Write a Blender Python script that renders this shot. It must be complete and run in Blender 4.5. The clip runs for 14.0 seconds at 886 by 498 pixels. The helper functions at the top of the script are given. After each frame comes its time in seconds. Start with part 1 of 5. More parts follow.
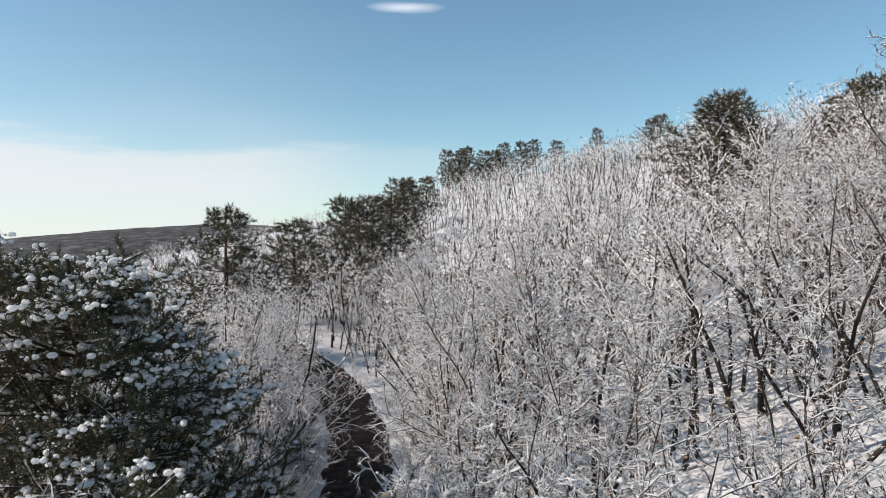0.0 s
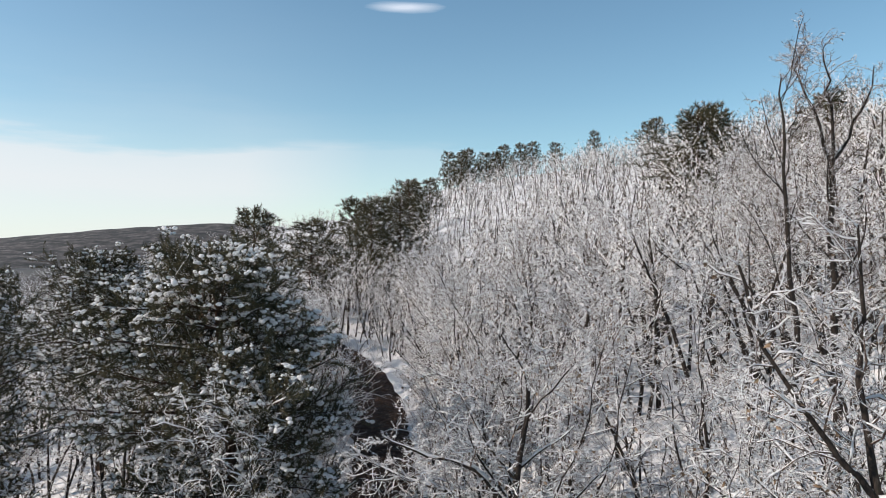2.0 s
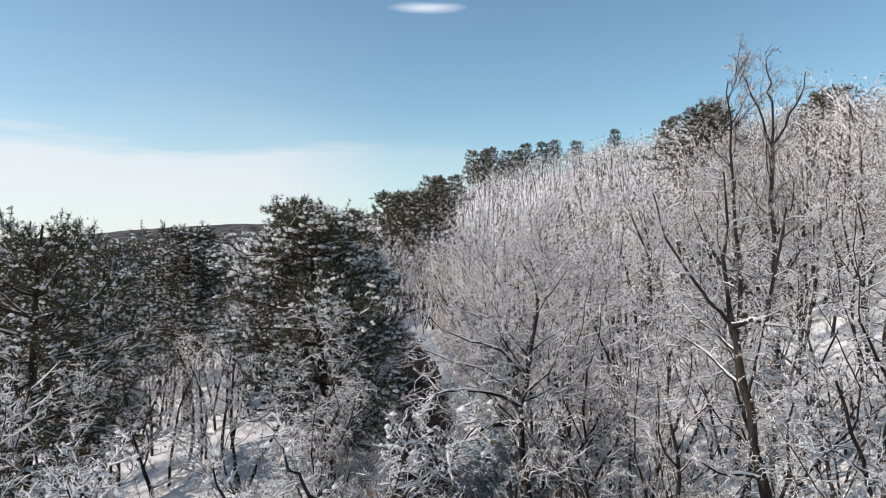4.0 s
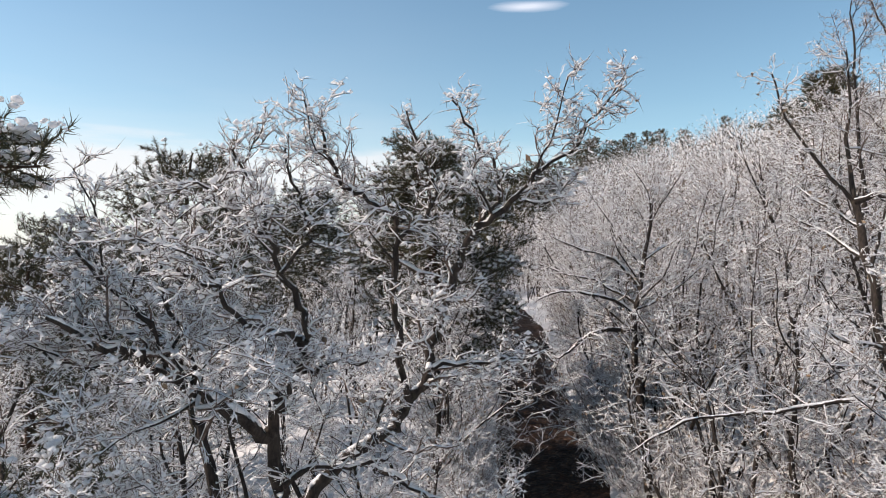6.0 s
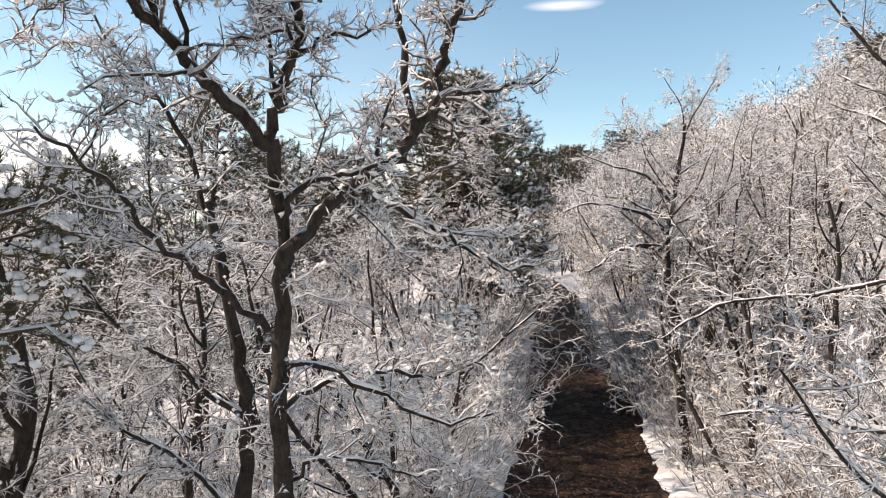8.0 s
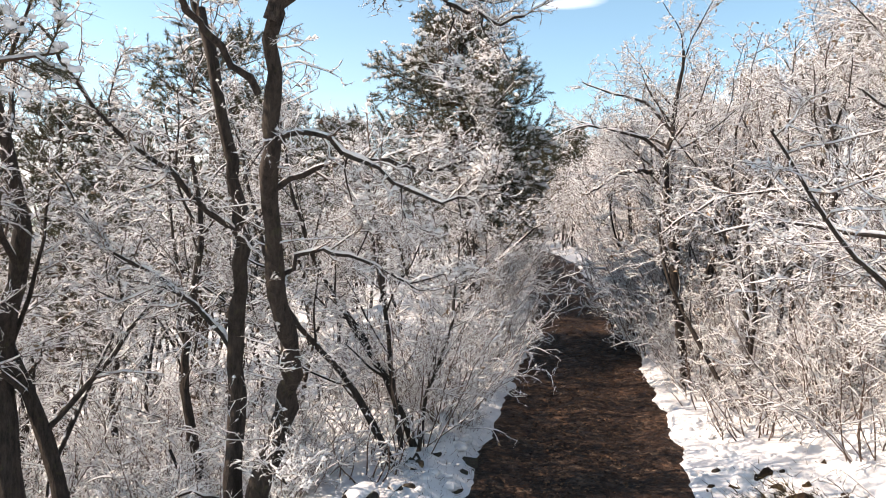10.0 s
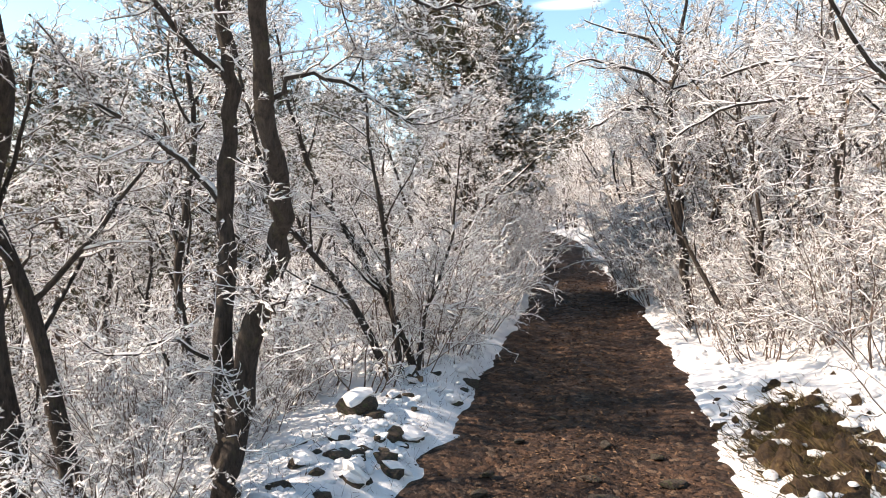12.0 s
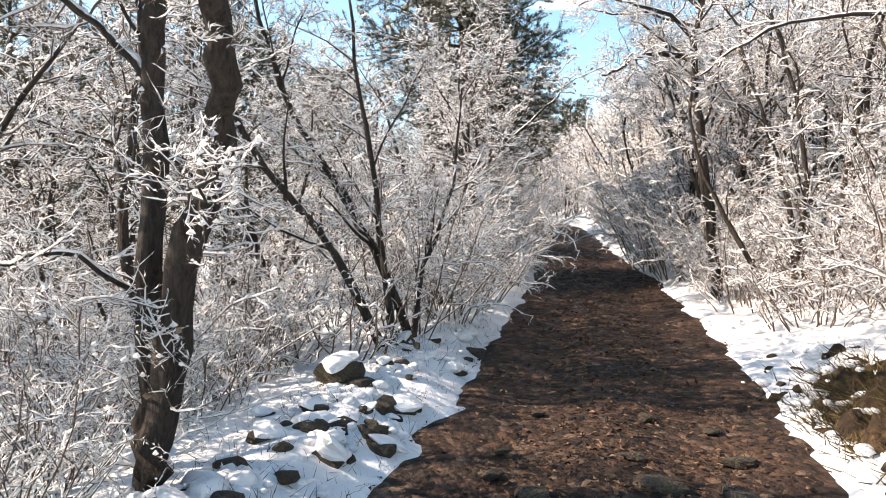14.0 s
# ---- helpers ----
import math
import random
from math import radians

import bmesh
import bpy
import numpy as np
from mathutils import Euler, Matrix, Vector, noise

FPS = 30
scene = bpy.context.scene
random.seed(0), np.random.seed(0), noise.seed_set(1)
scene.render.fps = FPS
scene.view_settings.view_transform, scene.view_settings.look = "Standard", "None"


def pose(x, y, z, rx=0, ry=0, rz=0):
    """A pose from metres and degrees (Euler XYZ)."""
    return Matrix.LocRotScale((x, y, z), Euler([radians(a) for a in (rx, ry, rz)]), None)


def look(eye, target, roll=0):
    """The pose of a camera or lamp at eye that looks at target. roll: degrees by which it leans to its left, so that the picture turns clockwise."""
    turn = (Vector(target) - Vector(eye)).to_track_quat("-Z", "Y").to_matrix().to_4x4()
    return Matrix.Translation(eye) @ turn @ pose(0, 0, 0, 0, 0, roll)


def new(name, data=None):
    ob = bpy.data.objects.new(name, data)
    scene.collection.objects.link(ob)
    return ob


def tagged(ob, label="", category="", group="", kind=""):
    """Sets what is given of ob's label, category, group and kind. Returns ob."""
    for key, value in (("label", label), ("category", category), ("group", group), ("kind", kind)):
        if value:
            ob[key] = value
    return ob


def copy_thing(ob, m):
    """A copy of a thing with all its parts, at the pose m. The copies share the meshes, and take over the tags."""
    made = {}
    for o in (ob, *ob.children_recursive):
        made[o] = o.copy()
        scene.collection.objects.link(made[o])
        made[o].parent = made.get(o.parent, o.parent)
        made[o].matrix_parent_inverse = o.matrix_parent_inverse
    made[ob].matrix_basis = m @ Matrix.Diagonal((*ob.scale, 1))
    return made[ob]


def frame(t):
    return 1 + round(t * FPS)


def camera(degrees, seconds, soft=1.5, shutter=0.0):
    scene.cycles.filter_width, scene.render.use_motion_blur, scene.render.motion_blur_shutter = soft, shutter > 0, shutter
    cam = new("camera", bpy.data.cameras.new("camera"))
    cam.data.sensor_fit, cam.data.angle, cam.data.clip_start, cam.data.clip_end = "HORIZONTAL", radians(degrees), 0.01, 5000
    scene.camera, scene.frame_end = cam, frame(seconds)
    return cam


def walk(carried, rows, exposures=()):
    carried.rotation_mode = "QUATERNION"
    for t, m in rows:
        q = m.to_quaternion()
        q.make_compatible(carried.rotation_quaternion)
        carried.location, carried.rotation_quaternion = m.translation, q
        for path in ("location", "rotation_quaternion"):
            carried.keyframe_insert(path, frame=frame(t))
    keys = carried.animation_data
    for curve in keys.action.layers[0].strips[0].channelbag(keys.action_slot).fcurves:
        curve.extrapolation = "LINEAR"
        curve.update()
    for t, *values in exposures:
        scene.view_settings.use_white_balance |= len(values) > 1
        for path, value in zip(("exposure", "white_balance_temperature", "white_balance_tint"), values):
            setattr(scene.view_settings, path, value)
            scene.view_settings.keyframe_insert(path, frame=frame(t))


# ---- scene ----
cam = camera(64.01, 14.0, soft=0.95)
walk(cam, [
    (0.0, pose(2.441, 6.352, 8.682, 90.00, 0.07, -12.68)),
    (0.5, pose(2.232, 5.666, 8.643, 90.00, 0.08, -12.68)),
    (1.0, pose(1.953, 4.805, 8.594, 90.00, 0.00, -12.71)),
    (1.5, pose(1.661, 3.899, 8.559, 89.98, -0.05, -12.71)),
    (2.0, pose(1.305, 2.854, 8.518, 89.99, -0.04, -12.71)),
    (2.2, pose(1.171, 2.441, 8.499, 90.03, -0.05, -12.70)),
    (4.3, pose(0.071, -1.386, 7.442, 89.98, 0.05, -9.90)),
    (4.5, pose(0.021, -1.542, 7.276, 89.97, 0.02, -9.04)),
    (5.0, pose(-0.097, -1.703, 6.874, 89.97, 0.00, -6.80)),
    (5.5, pose(-0.170, -1.684, 6.488, 89.99, -0.04, -4.75)),
    (6.0, pose(-0.202, -1.643, 6.076, 90.01, -0.12, -2.84)),
    (6.5, pose(-0.186, -1.621, 5.715, 89.96, -0.09, -1.87)),
    (7.0, pose(-0.132, -1.585, 5.320, 90.05, 0.13, -0.96)),
    (7.5, pose(-0.089, -1.527, 4.962, 90.07, 0.07, -0.19)),
    (8.0, pose(-0.044, -1.478, 4.585, 90.06, -0.03, 0.02)),
    (8.5, pose(-0.024, -1.466, 4.229, 90.04, -0.00, -0.02)),
    (9.0, pose(-0.006, -1.461, 3.918, 89.84, -0.06, 0.02)),
    (11.5, pose(0.051, -1.502, 2.495, 90.13, -0.10, 0.43)),
    (12.0, pose(0.060, -1.292, 2.264, 90.01, 0.00, 0.40)),
    (12.5, pose(0.044, -1.045, 2.075, 89.96, -0.02, 0.30)),
    (13.0, pose(0.023, -0.724, 1.908, 89.95, 0.02, 0.17)),
    (13.5, pose(0.005, -0.383, 1.781, 90.00, 0.07, 0.04)),
    (14.0, pose(-0.000, 0.001, 1.700, 90.00, 0.07, 0.00)),
], exposures=[(0.0, 0.08, 6650, 14), (4.5, 0.1, 6600, 16), (7.5, 0.57, 7350, 20), (9.0, 0.86, 7500, 20), (11.5, 1.28, 7500, 18), (14.0, 1.48, 7400, 17)])

# ---------------------------------------------------------------- light
SUN_EL, SUN_AZ = 34.0, 272.0   # degrees; azimuth clockwise from +y
sun_dir = Vector((math.sin(radians(SUN_AZ)) * math.cos(radians(SUN_EL)), math.cos(radians(SUN_AZ)) * math.cos(radians(SUN_EL)), math.sin(radians(SUN_EL))))
sun = new("sun", bpy.data.lights.new("sun", "SUN"))
sun.data.energy, sun.data.angle, sun.data.color = 5.0, radians(0.5), (1.0, 0.90, 0.78)
sun.matrix_world = look(sun_dir * 60, (0, 0, 0))

world = bpy.data.worlds.new("world")
scene.world = world
world.use_nodes = True
wt = world.node_tree
wt.nodes.clear()


def node(tree, kind, **values):
    n = tree.nodes.new(kind)
    for k, v in values.items():
        setattr(n, k, v)
    return n


def ramp(tree, source, stops):
    n = tree.nodes.new("ShaderNodeValToRGB")
    el = n.color_ramp.elements
    el[0].position, el[0].color = stops[0][0], (*stops[0][1], 1)
    el[1].position, el[1].color = stops[-1][0], (*stops[-1][1], 1)
    for p, c in stops[1:-1]:
        e = el.new(p)
        e.color = (*c, 1)
    tree.links.new(source, n.inputs[0])
    return n.outputs[0]


def math_node(tree, op, a, b=None, clamp=False):
    n = tree.nodes.new("ShaderNodeMath")
    n.operation, n.use_clamp = op, clamp
    for i, v in enumerate((a, b)):
        if v is None:
            continue
        if isinstance(v, (int, float)):
            n.inputs[i].default_value = v
        else:
            tree.links.new(v, n.inputs[i])
    return n.outputs[0]


def mix(tree, fac, a, b, blend="MIX"):
    n = tree.nodes.new("ShaderNodeMix")
    n.data_type, n.blend_type = "RGBA", blend
    for i, v in ((0, fac), (6, a), (7, b)):
        if isinstance(v, (int, float)):
            n.inputs[i].default_value = v
        elif isinstance(v, tuple):
            n.inputs[i].default_value = (*v, 1)
        else:
            tree.links.new(v, n.inputs[i])
    return n.outputs[2]


sky = node(wt, "ShaderNodeTexSky", sky_type="NISHITA")
sky.sun_disc = False
sky.sun_elevation, sky.sun_rotation = radians(SUN_EL), radians(SUN_AZ)
sky.altitude, sky.air_density, sky.dust_density, sky.ozone_density = 700, 1.0, 0.3, 0.5
# thin cloud: a veil low over the plain and a few streaks higher up
co = node(wt, "ShaderNodeTexCoord")
sep = node(wt, "ShaderNodeSeparateXYZ")
wt.links.new(co.outputs["Generated"], sep.inputs[0])
stretch = node(wt, "ShaderNodeMapping")
stretch.inputs["Scale"].default_value = (2.2, 2.2, 16.0)
wt.links.new(co.outputs["Generated"], stretch.inputs[0])
cn = node(wt, "ShaderNodeTexNoise")
cn.inputs["Scale"].default_value, cn.inputs["Detail"].default_value, cn.inputs["Roughness"].default_value = 1.3, 6, 0.55
wt.links.new(stretch.outputs[0], cn.inputs["Vector"])
height = math_node(wt, "ADD", sep.outputs["Z"], math_node(wt, "MULTIPLY", math_node(wt, "SUBTRACT", cn.outputs["Fac"], 0.5), 0.09))
veil = ramp(wt, height, [(0.0, (0.86, 0.86, 0.86)), (0.05, (0.74, 0.74, 0.74)), (0.085, (0.9, 0.9, 0.9)), (0.125, (0.8, 0.8, 0.8)), (0.142, (0.26, 0.26, 0.26)), (0.2, (0.10, 0.10, 0.10)), (0.4, (0, 0, 0))])
side = ramp(wt, math_node(wt, "ADD", math_node(wt, "MULTIPLY", sep.outputs["X"], 1.0), 0.5, True), [(0.1, (1, 1, 1)), (0.45, (0.9, 0.9, 0.9)), (0.62, (0.35, 0.35, 0.35)), (1.0, (0.15, 0.15, 0.15))])
veil = mix(wt, 1.0, veil, side, "MULTIPLY")
sky_col = mix(wt, veil, mix(wt, 1.0, sky.outputs[0], (0.83, 1.11, 1.09), "MULTIPLY"), (6.6, 6.95, 7.1))
# one small streak of cirrus
shift = node(wt, "ShaderNodeVectorMath", operation="SUBTRACT")
wt.links.new(co.outputs["Generated"], shift.inputs[0])
shift.inputs[1].default_value = (0.158, 0.933, 0.322)
wide = node(wt, "ShaderNodeVectorMath", operation="MULTIPLY")
wt.links.new(shift.outputs[0], wide.inputs[0])
wide.inputs[1].default_value = (17.0, 2.0, 120.0)
size_ = node(wt, "ShaderNodeVectorMath", operation="LENGTH")
wt.links.new(wide.outputs[0], size_.inputs[0])
soft_ = math_node(wt, "ADD", size_.outputs["Value"], math_node(wt, "MULTIPLY", math_node(wt, "SUBTRACT", cn.outputs["Fac"], 0.5), 2.2))
streak = ramp(wt, soft_, [(0.2, (0.75, 0.75, 0.75)), (0.95, (0, 0, 0))])
sky_col = mix(wt, streak, sky_col, (6.6, 7.4, 8.3))
bg = node(wt, "ShaderNodeBackground")
bg.inputs["Strength"].default_value = 0.12
wt.links.new(sky_col, bg.inputs["Color"])
wo = node(wt, "ShaderNodeOutputWorld")
wt.links.new(bg.outputs[0], wo.inputs[0])


# ---------------------------------------------------------------- materials
def material(name, rough=0.8):
    m = bpy.data.materials.new(name)
    m.use_nodes = True
    t = m.node_tree
    b = t.nodes["Principled BSDF"]
    b.inputs["Roughness"].default_value = rough
    b.inputs["Specular IOR Level"].default_value = 0.25
    return m, t, b


def noise_tex(t, scale, detail=4, rough=0.55, vec=None, kind="Fac"):
    n = node(t, "ShaderNodeTexNoise")
    n.inputs["Scale"].default_value, n.inputs["Detail"].default_value, n.inputs["Roughness"].default_value = scale, detail, rough
    if vec is not None:
        t.links.new(vec, n.inputs["Vector"])
    return n.outputs[kind]


def where(t):
    return node(t, "ShaderNodeNewGeometry").outputs["Position"]


def bump(t, b, height, strength, distance):
    n = node(t, "ShaderNodeBump")
    n.inputs["Strength"].default_value, n.inputs["Distance"].default_value = strength, distance
    t.links.new(height, n.inputs["Height"])
    t.links.new(n.outputs[0], b.inputs["Normal"])


def let_through(t, b, colour, share):
    """Thin snow passes part of the light on."""
    tl = node(t, "ShaderNodeBsdfTranslucent")
    t.links.new(colour, tl.inputs["Color"])
    ms = node(t, "ShaderNodeMixShader")
    ms.inputs[0].default_value = share
    t.links.new(b.outputs[0], ms.inputs[1])
    t.links.new(tl.outputs[0], ms.inputs[2])
    t.links.new(ms.outputs[0], t.nodes["Material Output"].inputs["Surface"])


def make_snow(name, debris):
    m, t, b = material(name, 0.55)
    p = where(t)
    c = ramp(t, noise_tex(t, 3.0, 5, vec=p), [(0.3, (0.58, 0.59, 0.61)), (0.7, (0.72, 0.725, 0.735))] if debris else [(0.3, (0.87, 0.875, 0.885)), (0.7, (0.94, 0.94, 0.945))])
    if debris:
        c = mix(t, ramp(t, noise_tex(t, 26.0, 4, 0.7, vec=p), [(0.66, (0, 0, 0)), (0.73, (0.85, 0.85, 0.85))]), c, (0.10, 0.065, 0.04))
    if debris:       # the low plain lies below the snow line
        low_ = node(t, "ShaderNodeSeparateXYZ")
        t.links.new(p, low_.inputs[0])
        field = ramp(t, noise_tex(t, 0.012, 3, vec=p), [(0.35, (0.045, 0.035, 0.03)), (0.5, (0.09, 0.07, 0.055)), (0.65, (0.07, 0.075, 0.05))])
        below = math_node(t, "MULTIPLY", math_node(t, "ADD", low_.outputs["Z"], 3.5), -0.5, True)
        beyond = math_node(t, "MULTIPLY", math_node(t, "ADD", low_.outputs["X"], 24.0), -0.1, True)
        c = mix(t, math_node(t, "MAXIMUM", below, beyond), c, field)
    t.links.new(c, b.inputs["Base Color"])
    h = math_node(t, "ADD", math_node(t, "MULTIPLY", noise_tex(t, 9.0, 5, vec=p), 1.0), math_node(t, "MULTIPLY", noise_tex(t, 70.0, 3, vec=p), 0.25))
    bump(t, b, h, 0.6, 0.05)
    if not debris:
        let_through(t, b, c, 0.5)
    return m


SNOW_GROUND = make_snow("snow_on_ground", True)
SNOW = make_snow("snow_on_branches", False)


def make_bark(name, dark, light, moss, frost):
    """Furrowed bark; moss green patches; frost: rime that clings to upward faces."""
    m, t, b = material(name, 0.9)
    co = node(t, "ShaderNodeTexCoord").outputs["Object"]
    mp = node(t, "ShaderNodeMapping")
    mp.inputs["Scale"].default_value = (1, 1, 0.28)
    t.links.new(co, mp.inputs[0])
    n1 = noise_tex(t, 28.0, 6, 0.65, vec=mp.outputs[0])
    c = ramp(t, math_node(t, "ADD", math_node(t, "MULTIPLY", n1, 0.65), math_node(t, "MULTIPLY", noise_tex(t, 75.0, 4, 0.7, vec=mp.outputs[0]), 0.35)), [(0.38, dark), (0.62, light)])
    if moss:
        c = mix(t, ramp(t, noise_tex(t, 13.0, 5, 0.65, vec=co), [(0.58, (0, 0, 0)), (0.72, (0.45, 0.45, 0.45))]), c, (0.06, 0.062, 0.026))
    if frost:
        g = node(t, "ShaderNodeNewGeometry")
        s = node(t, "ShaderNodeSeparateXYZ")
        t.links.new(g.outputs["Normal"], s.inputs[0])
        f = math_node(t, "ADD", s.outputs["Z"], math_node(t, "MULTIPLY", math_node(t, "SUBTRACT", noise_tex(t, 14.0, 4, vec=co), 0.5), 1.3))
        c = mix(t, ramp(t, f, [(frost - 0.08, (0, 0, 0)), (frost + 0.12, (1, 1, 1))]), c, (0.92, 0.92, 0.93))
    t.links.new(c, b.inputs["Base Color"])
    bump(t, b, n1, 1.0, 0.035)
    return m


BARK = make_bark("oak_bark", (0.013, 0.010, 0.009), (0.052, 0.041, 0.034), True, 0.62)
PINE_BARK = make_bark("pine_bark", (0.03, 0.02, 0.015), (0.10, 0.06, 0.04), False, 0.9)
TWIG = make_bark("twig_bark", (0.06, 0.043, 0.036), (0.19, 0.138, 0.112), False, 0.36)


def make_far_twig():
    """Twigs seen from afar: some bare and brown, most of them white."""
    m, t, b = material("far_twig_bark", 0.9)
    g = node(t, "ShaderNodeNewGeometry")
    isl = g.outputs["Random Per Island"]
    sp = node(t, "ShaderNodeSeparateXYZ")
    t.links.new(g.outputs["Normal"], sp.inputs[0])
    brown = ramp(t, isl, [(0.0, (0.03, 0.021, 0.017)), (0.22, (0.10, 0.08, 0.062)), (0.40, (0.24, 0.19, 0.145))])
    f = math_node(t, "ADD", math_node(t, "MULTIPLY", sp.outputs["Z"], 0.35), isl)
    c = mix(t, ramp(t, f, [(0.40, (0, 0, 0)), (0.46, (1, 1, 1))]), brown, (0.93, 0.92, 0.92))
    t.links.new(c, b.inputs["Base Color"])
    let_through(t, b, c, 0.3)
    return m


FAR_TWIG = make_far_twig()


def make_leaf(name, a, b_, c_):
    m, t, b = material(name, 0.75)
    g = node(t, "ShaderNodeNewGeometry")
    c = ramp(t, g.outputs["Random Per Island"], [(0.0, a), (0.5, b_), (1.0, c_)])
    c = mix(t, 0.5, c, ramp(t, noise_tex(t, 60.0, 3, vec=g.outputs["Position"]), [(0.3, (0.5, 0.5, 0.5)), (0.7, (1, 1, 1))]), "MULTIPLY")
    t.links.new(c, b.inputs["Base Color"])
    return m


LEAF = make_leaf("dry_oak_leaf", (0.13, 0.085, 0.055), (0.22, 0.15, 0.095), (0.32, 0.24, 0.16))
LITTER = make_leaf("leaf_litter", (0.014, 0.009, 0.006), (0.046, 0.024, 0.014), (0.19, 0.115, 0.068))
NEEDLE = make_leaf("pine_needles", (0.034, 0.037, 0.022), (0.070, 0.070, 0.040), (0.17, 0.135, 0.07))
GRASS = make_leaf("winter_grass", (0.03, 0.022, 0.010), (0.09, 0.066, 0.024), (0.22, 0.16, 0.07))


def make_road():
    m, t, b = material("wet_dirt_and_leaves", 0.75)
    p = where(t)
    v = node(t, "ShaderNodeTexVoronoi")
    v.inputs["Scale"].default_value = 15.0
    v.inputs["Randomness"].default_value = 1.0
    t.links.new(p, v.inputs["Vector"])
    vs = node(t, "ShaderNodeSeparateColor")
    t.links.new(v.outputs["Color"], vs.inputs[0])
    c = ramp(t, noise_tex(t, 1.6, 5, 0.6, vec=p), [(0.3, (0.014, 0.010, 0.008)), (0.55, (0.034, 0.018, 0.012)), (0.8, (0.088, 0.052, 0.033))])
    c = mix(t, 0.55, c, ramp(t, vs.outputs[0], [(0.0, (0.014, 0.010, 0.008)), (0.6, (0.034, 0.018, 0.011)), (0.9, (0.09, 0.048, 0.028)), (1.0, (0.18, 0.125, 0.085))]))
    t.links.new(c, b.inputs["Base Color"])
    t.links.new(ramp(t, noise_tex(t, 4.0, 3, vec=p), [(0.35, (0.55, 0.55, 0.55)), (0.65, (0.9, 0.9, 0.9))]), b.inputs["Roughness"])
    h = math_node(t, "ADD", math_node(t, "MULTIPLY", v.outputs["Distance"], -0.6), noise_tex(t, 22.0, 5, vec=p))
    bump(t, b, h, 0.9, 0.04)
    return m


ROAD = make_road()


def make_stone():
    m, t, b = material("field_stone", 0.85)
    co = node(t, "ShaderNodeTexCoord").outputs["Object"]
    n1 = noise_tex(t, 9.0, 6, 0.6, vec=co)
    c = ramp(t, n1, [(0.3, (0.016, 0.013, 0.011)), (0.7, (0.08, 0.062, 0.050))])
    c = mix(t, ramp(t, noise_tex(t, 4.0, 3, vec=co), [(0.52, (0, 0, 0)), (0.66, (0.7, 0.7, 0.7))]), c, (0.06, 0.07, 0.03))
    t.links.new(c, b.inputs["Base Color"])
    bump(t, b, n1, 0.8, 0.03)
    return m


STONE = make_stone()


def make_earth():
    m, t, b = material("mossy_earth", 0.95)
    p = where(t)
    c = ramp(t, noise_tex(t, 11.0, 5, 0.65, vec=p), [(0.35, (0.012, 0.008, 0.006)), (0.55, (0.045, 0.028, 0.015)), (0.75, (0.12, 0.085, 0.034))])
    t.links.new(c, b.inputs["Base Color"])
    bump(t, b, noise_tex(t, 40.0, 5, vec=p), 1.0, 0.04)
    return m


EARTH = make_earth()


def make_far_hill():
    m, t, b = material("wooded_far_hill", 1.0)
    p = where(t)
    c = ramp(t, noise_tex(t, 0.035, 8, 0.7, vec=p), [(0.36, (0.022, 0.026, 0.027)), (0.5, (0.055, 0.054, 0.054)), (0.64, (0.15, 0.135, 0.135))])
    t.links.new(c, b.inputs["Base Color"])
    return m


FAR_HILL = make_far_hill()


# ---------------------------------------------------------------- mesh helpers
def mesh_object(name, verts, faces, mat, parent=None, smooth=True):
    me = bpy.data.meshes.new(name)
    verts = np.asarray(verts, dtype=np.float32)
    me.vertices.add(len(verts))
    me.vertices.foreach_set("co", verts.ravel())
    counts = np.concatenate([np.full(len(f), f.shape[1]) for f in faces]) if faces else np.zeros(0, int)
    idx = np.concatenate([f.ravel() for f in faces]) if faces else np.zeros(0, int)
    me.loops.add(len(idx))
    me.loops.foreach_set("vertex_index", idx.astype(np.int32))
    me.polygons.add(len(counts))
    me.polygons.foreach_set("loop_start", np.concatenate([[0], np.cumsum(counts)[:-1]]).astype(np.int32))
    me.polygons.foreach_set("use_smooth", np.full(len(counts), smooth))
    me.update(calc_edges=True)
    me.validate()
    me.materials.append(mat)
    ob = new(name, me)
    ob.parent = parent
    return ob


def frames(P):
    """Tangent, sideways and upward vectors along polylines P (N, K, 3)."""
    T = np.gradient(P, axis=1)
    T /= np.linalg.norm(T, axis=2, keepdims=True) + 1e-9
    ref = np.zeros_like(T)
    ref[..., 2] = 1
    steep = np.abs(T[..., 2].mean(axis=1)) > 0.93
    ref[steep] = (0.3, 1, 0)
    U = np.cross(T, ref)
    U /= np.linalg.norm(U, axis=2, keepdims=True) + 1e-9
    return T, U, np.cross(U, T)


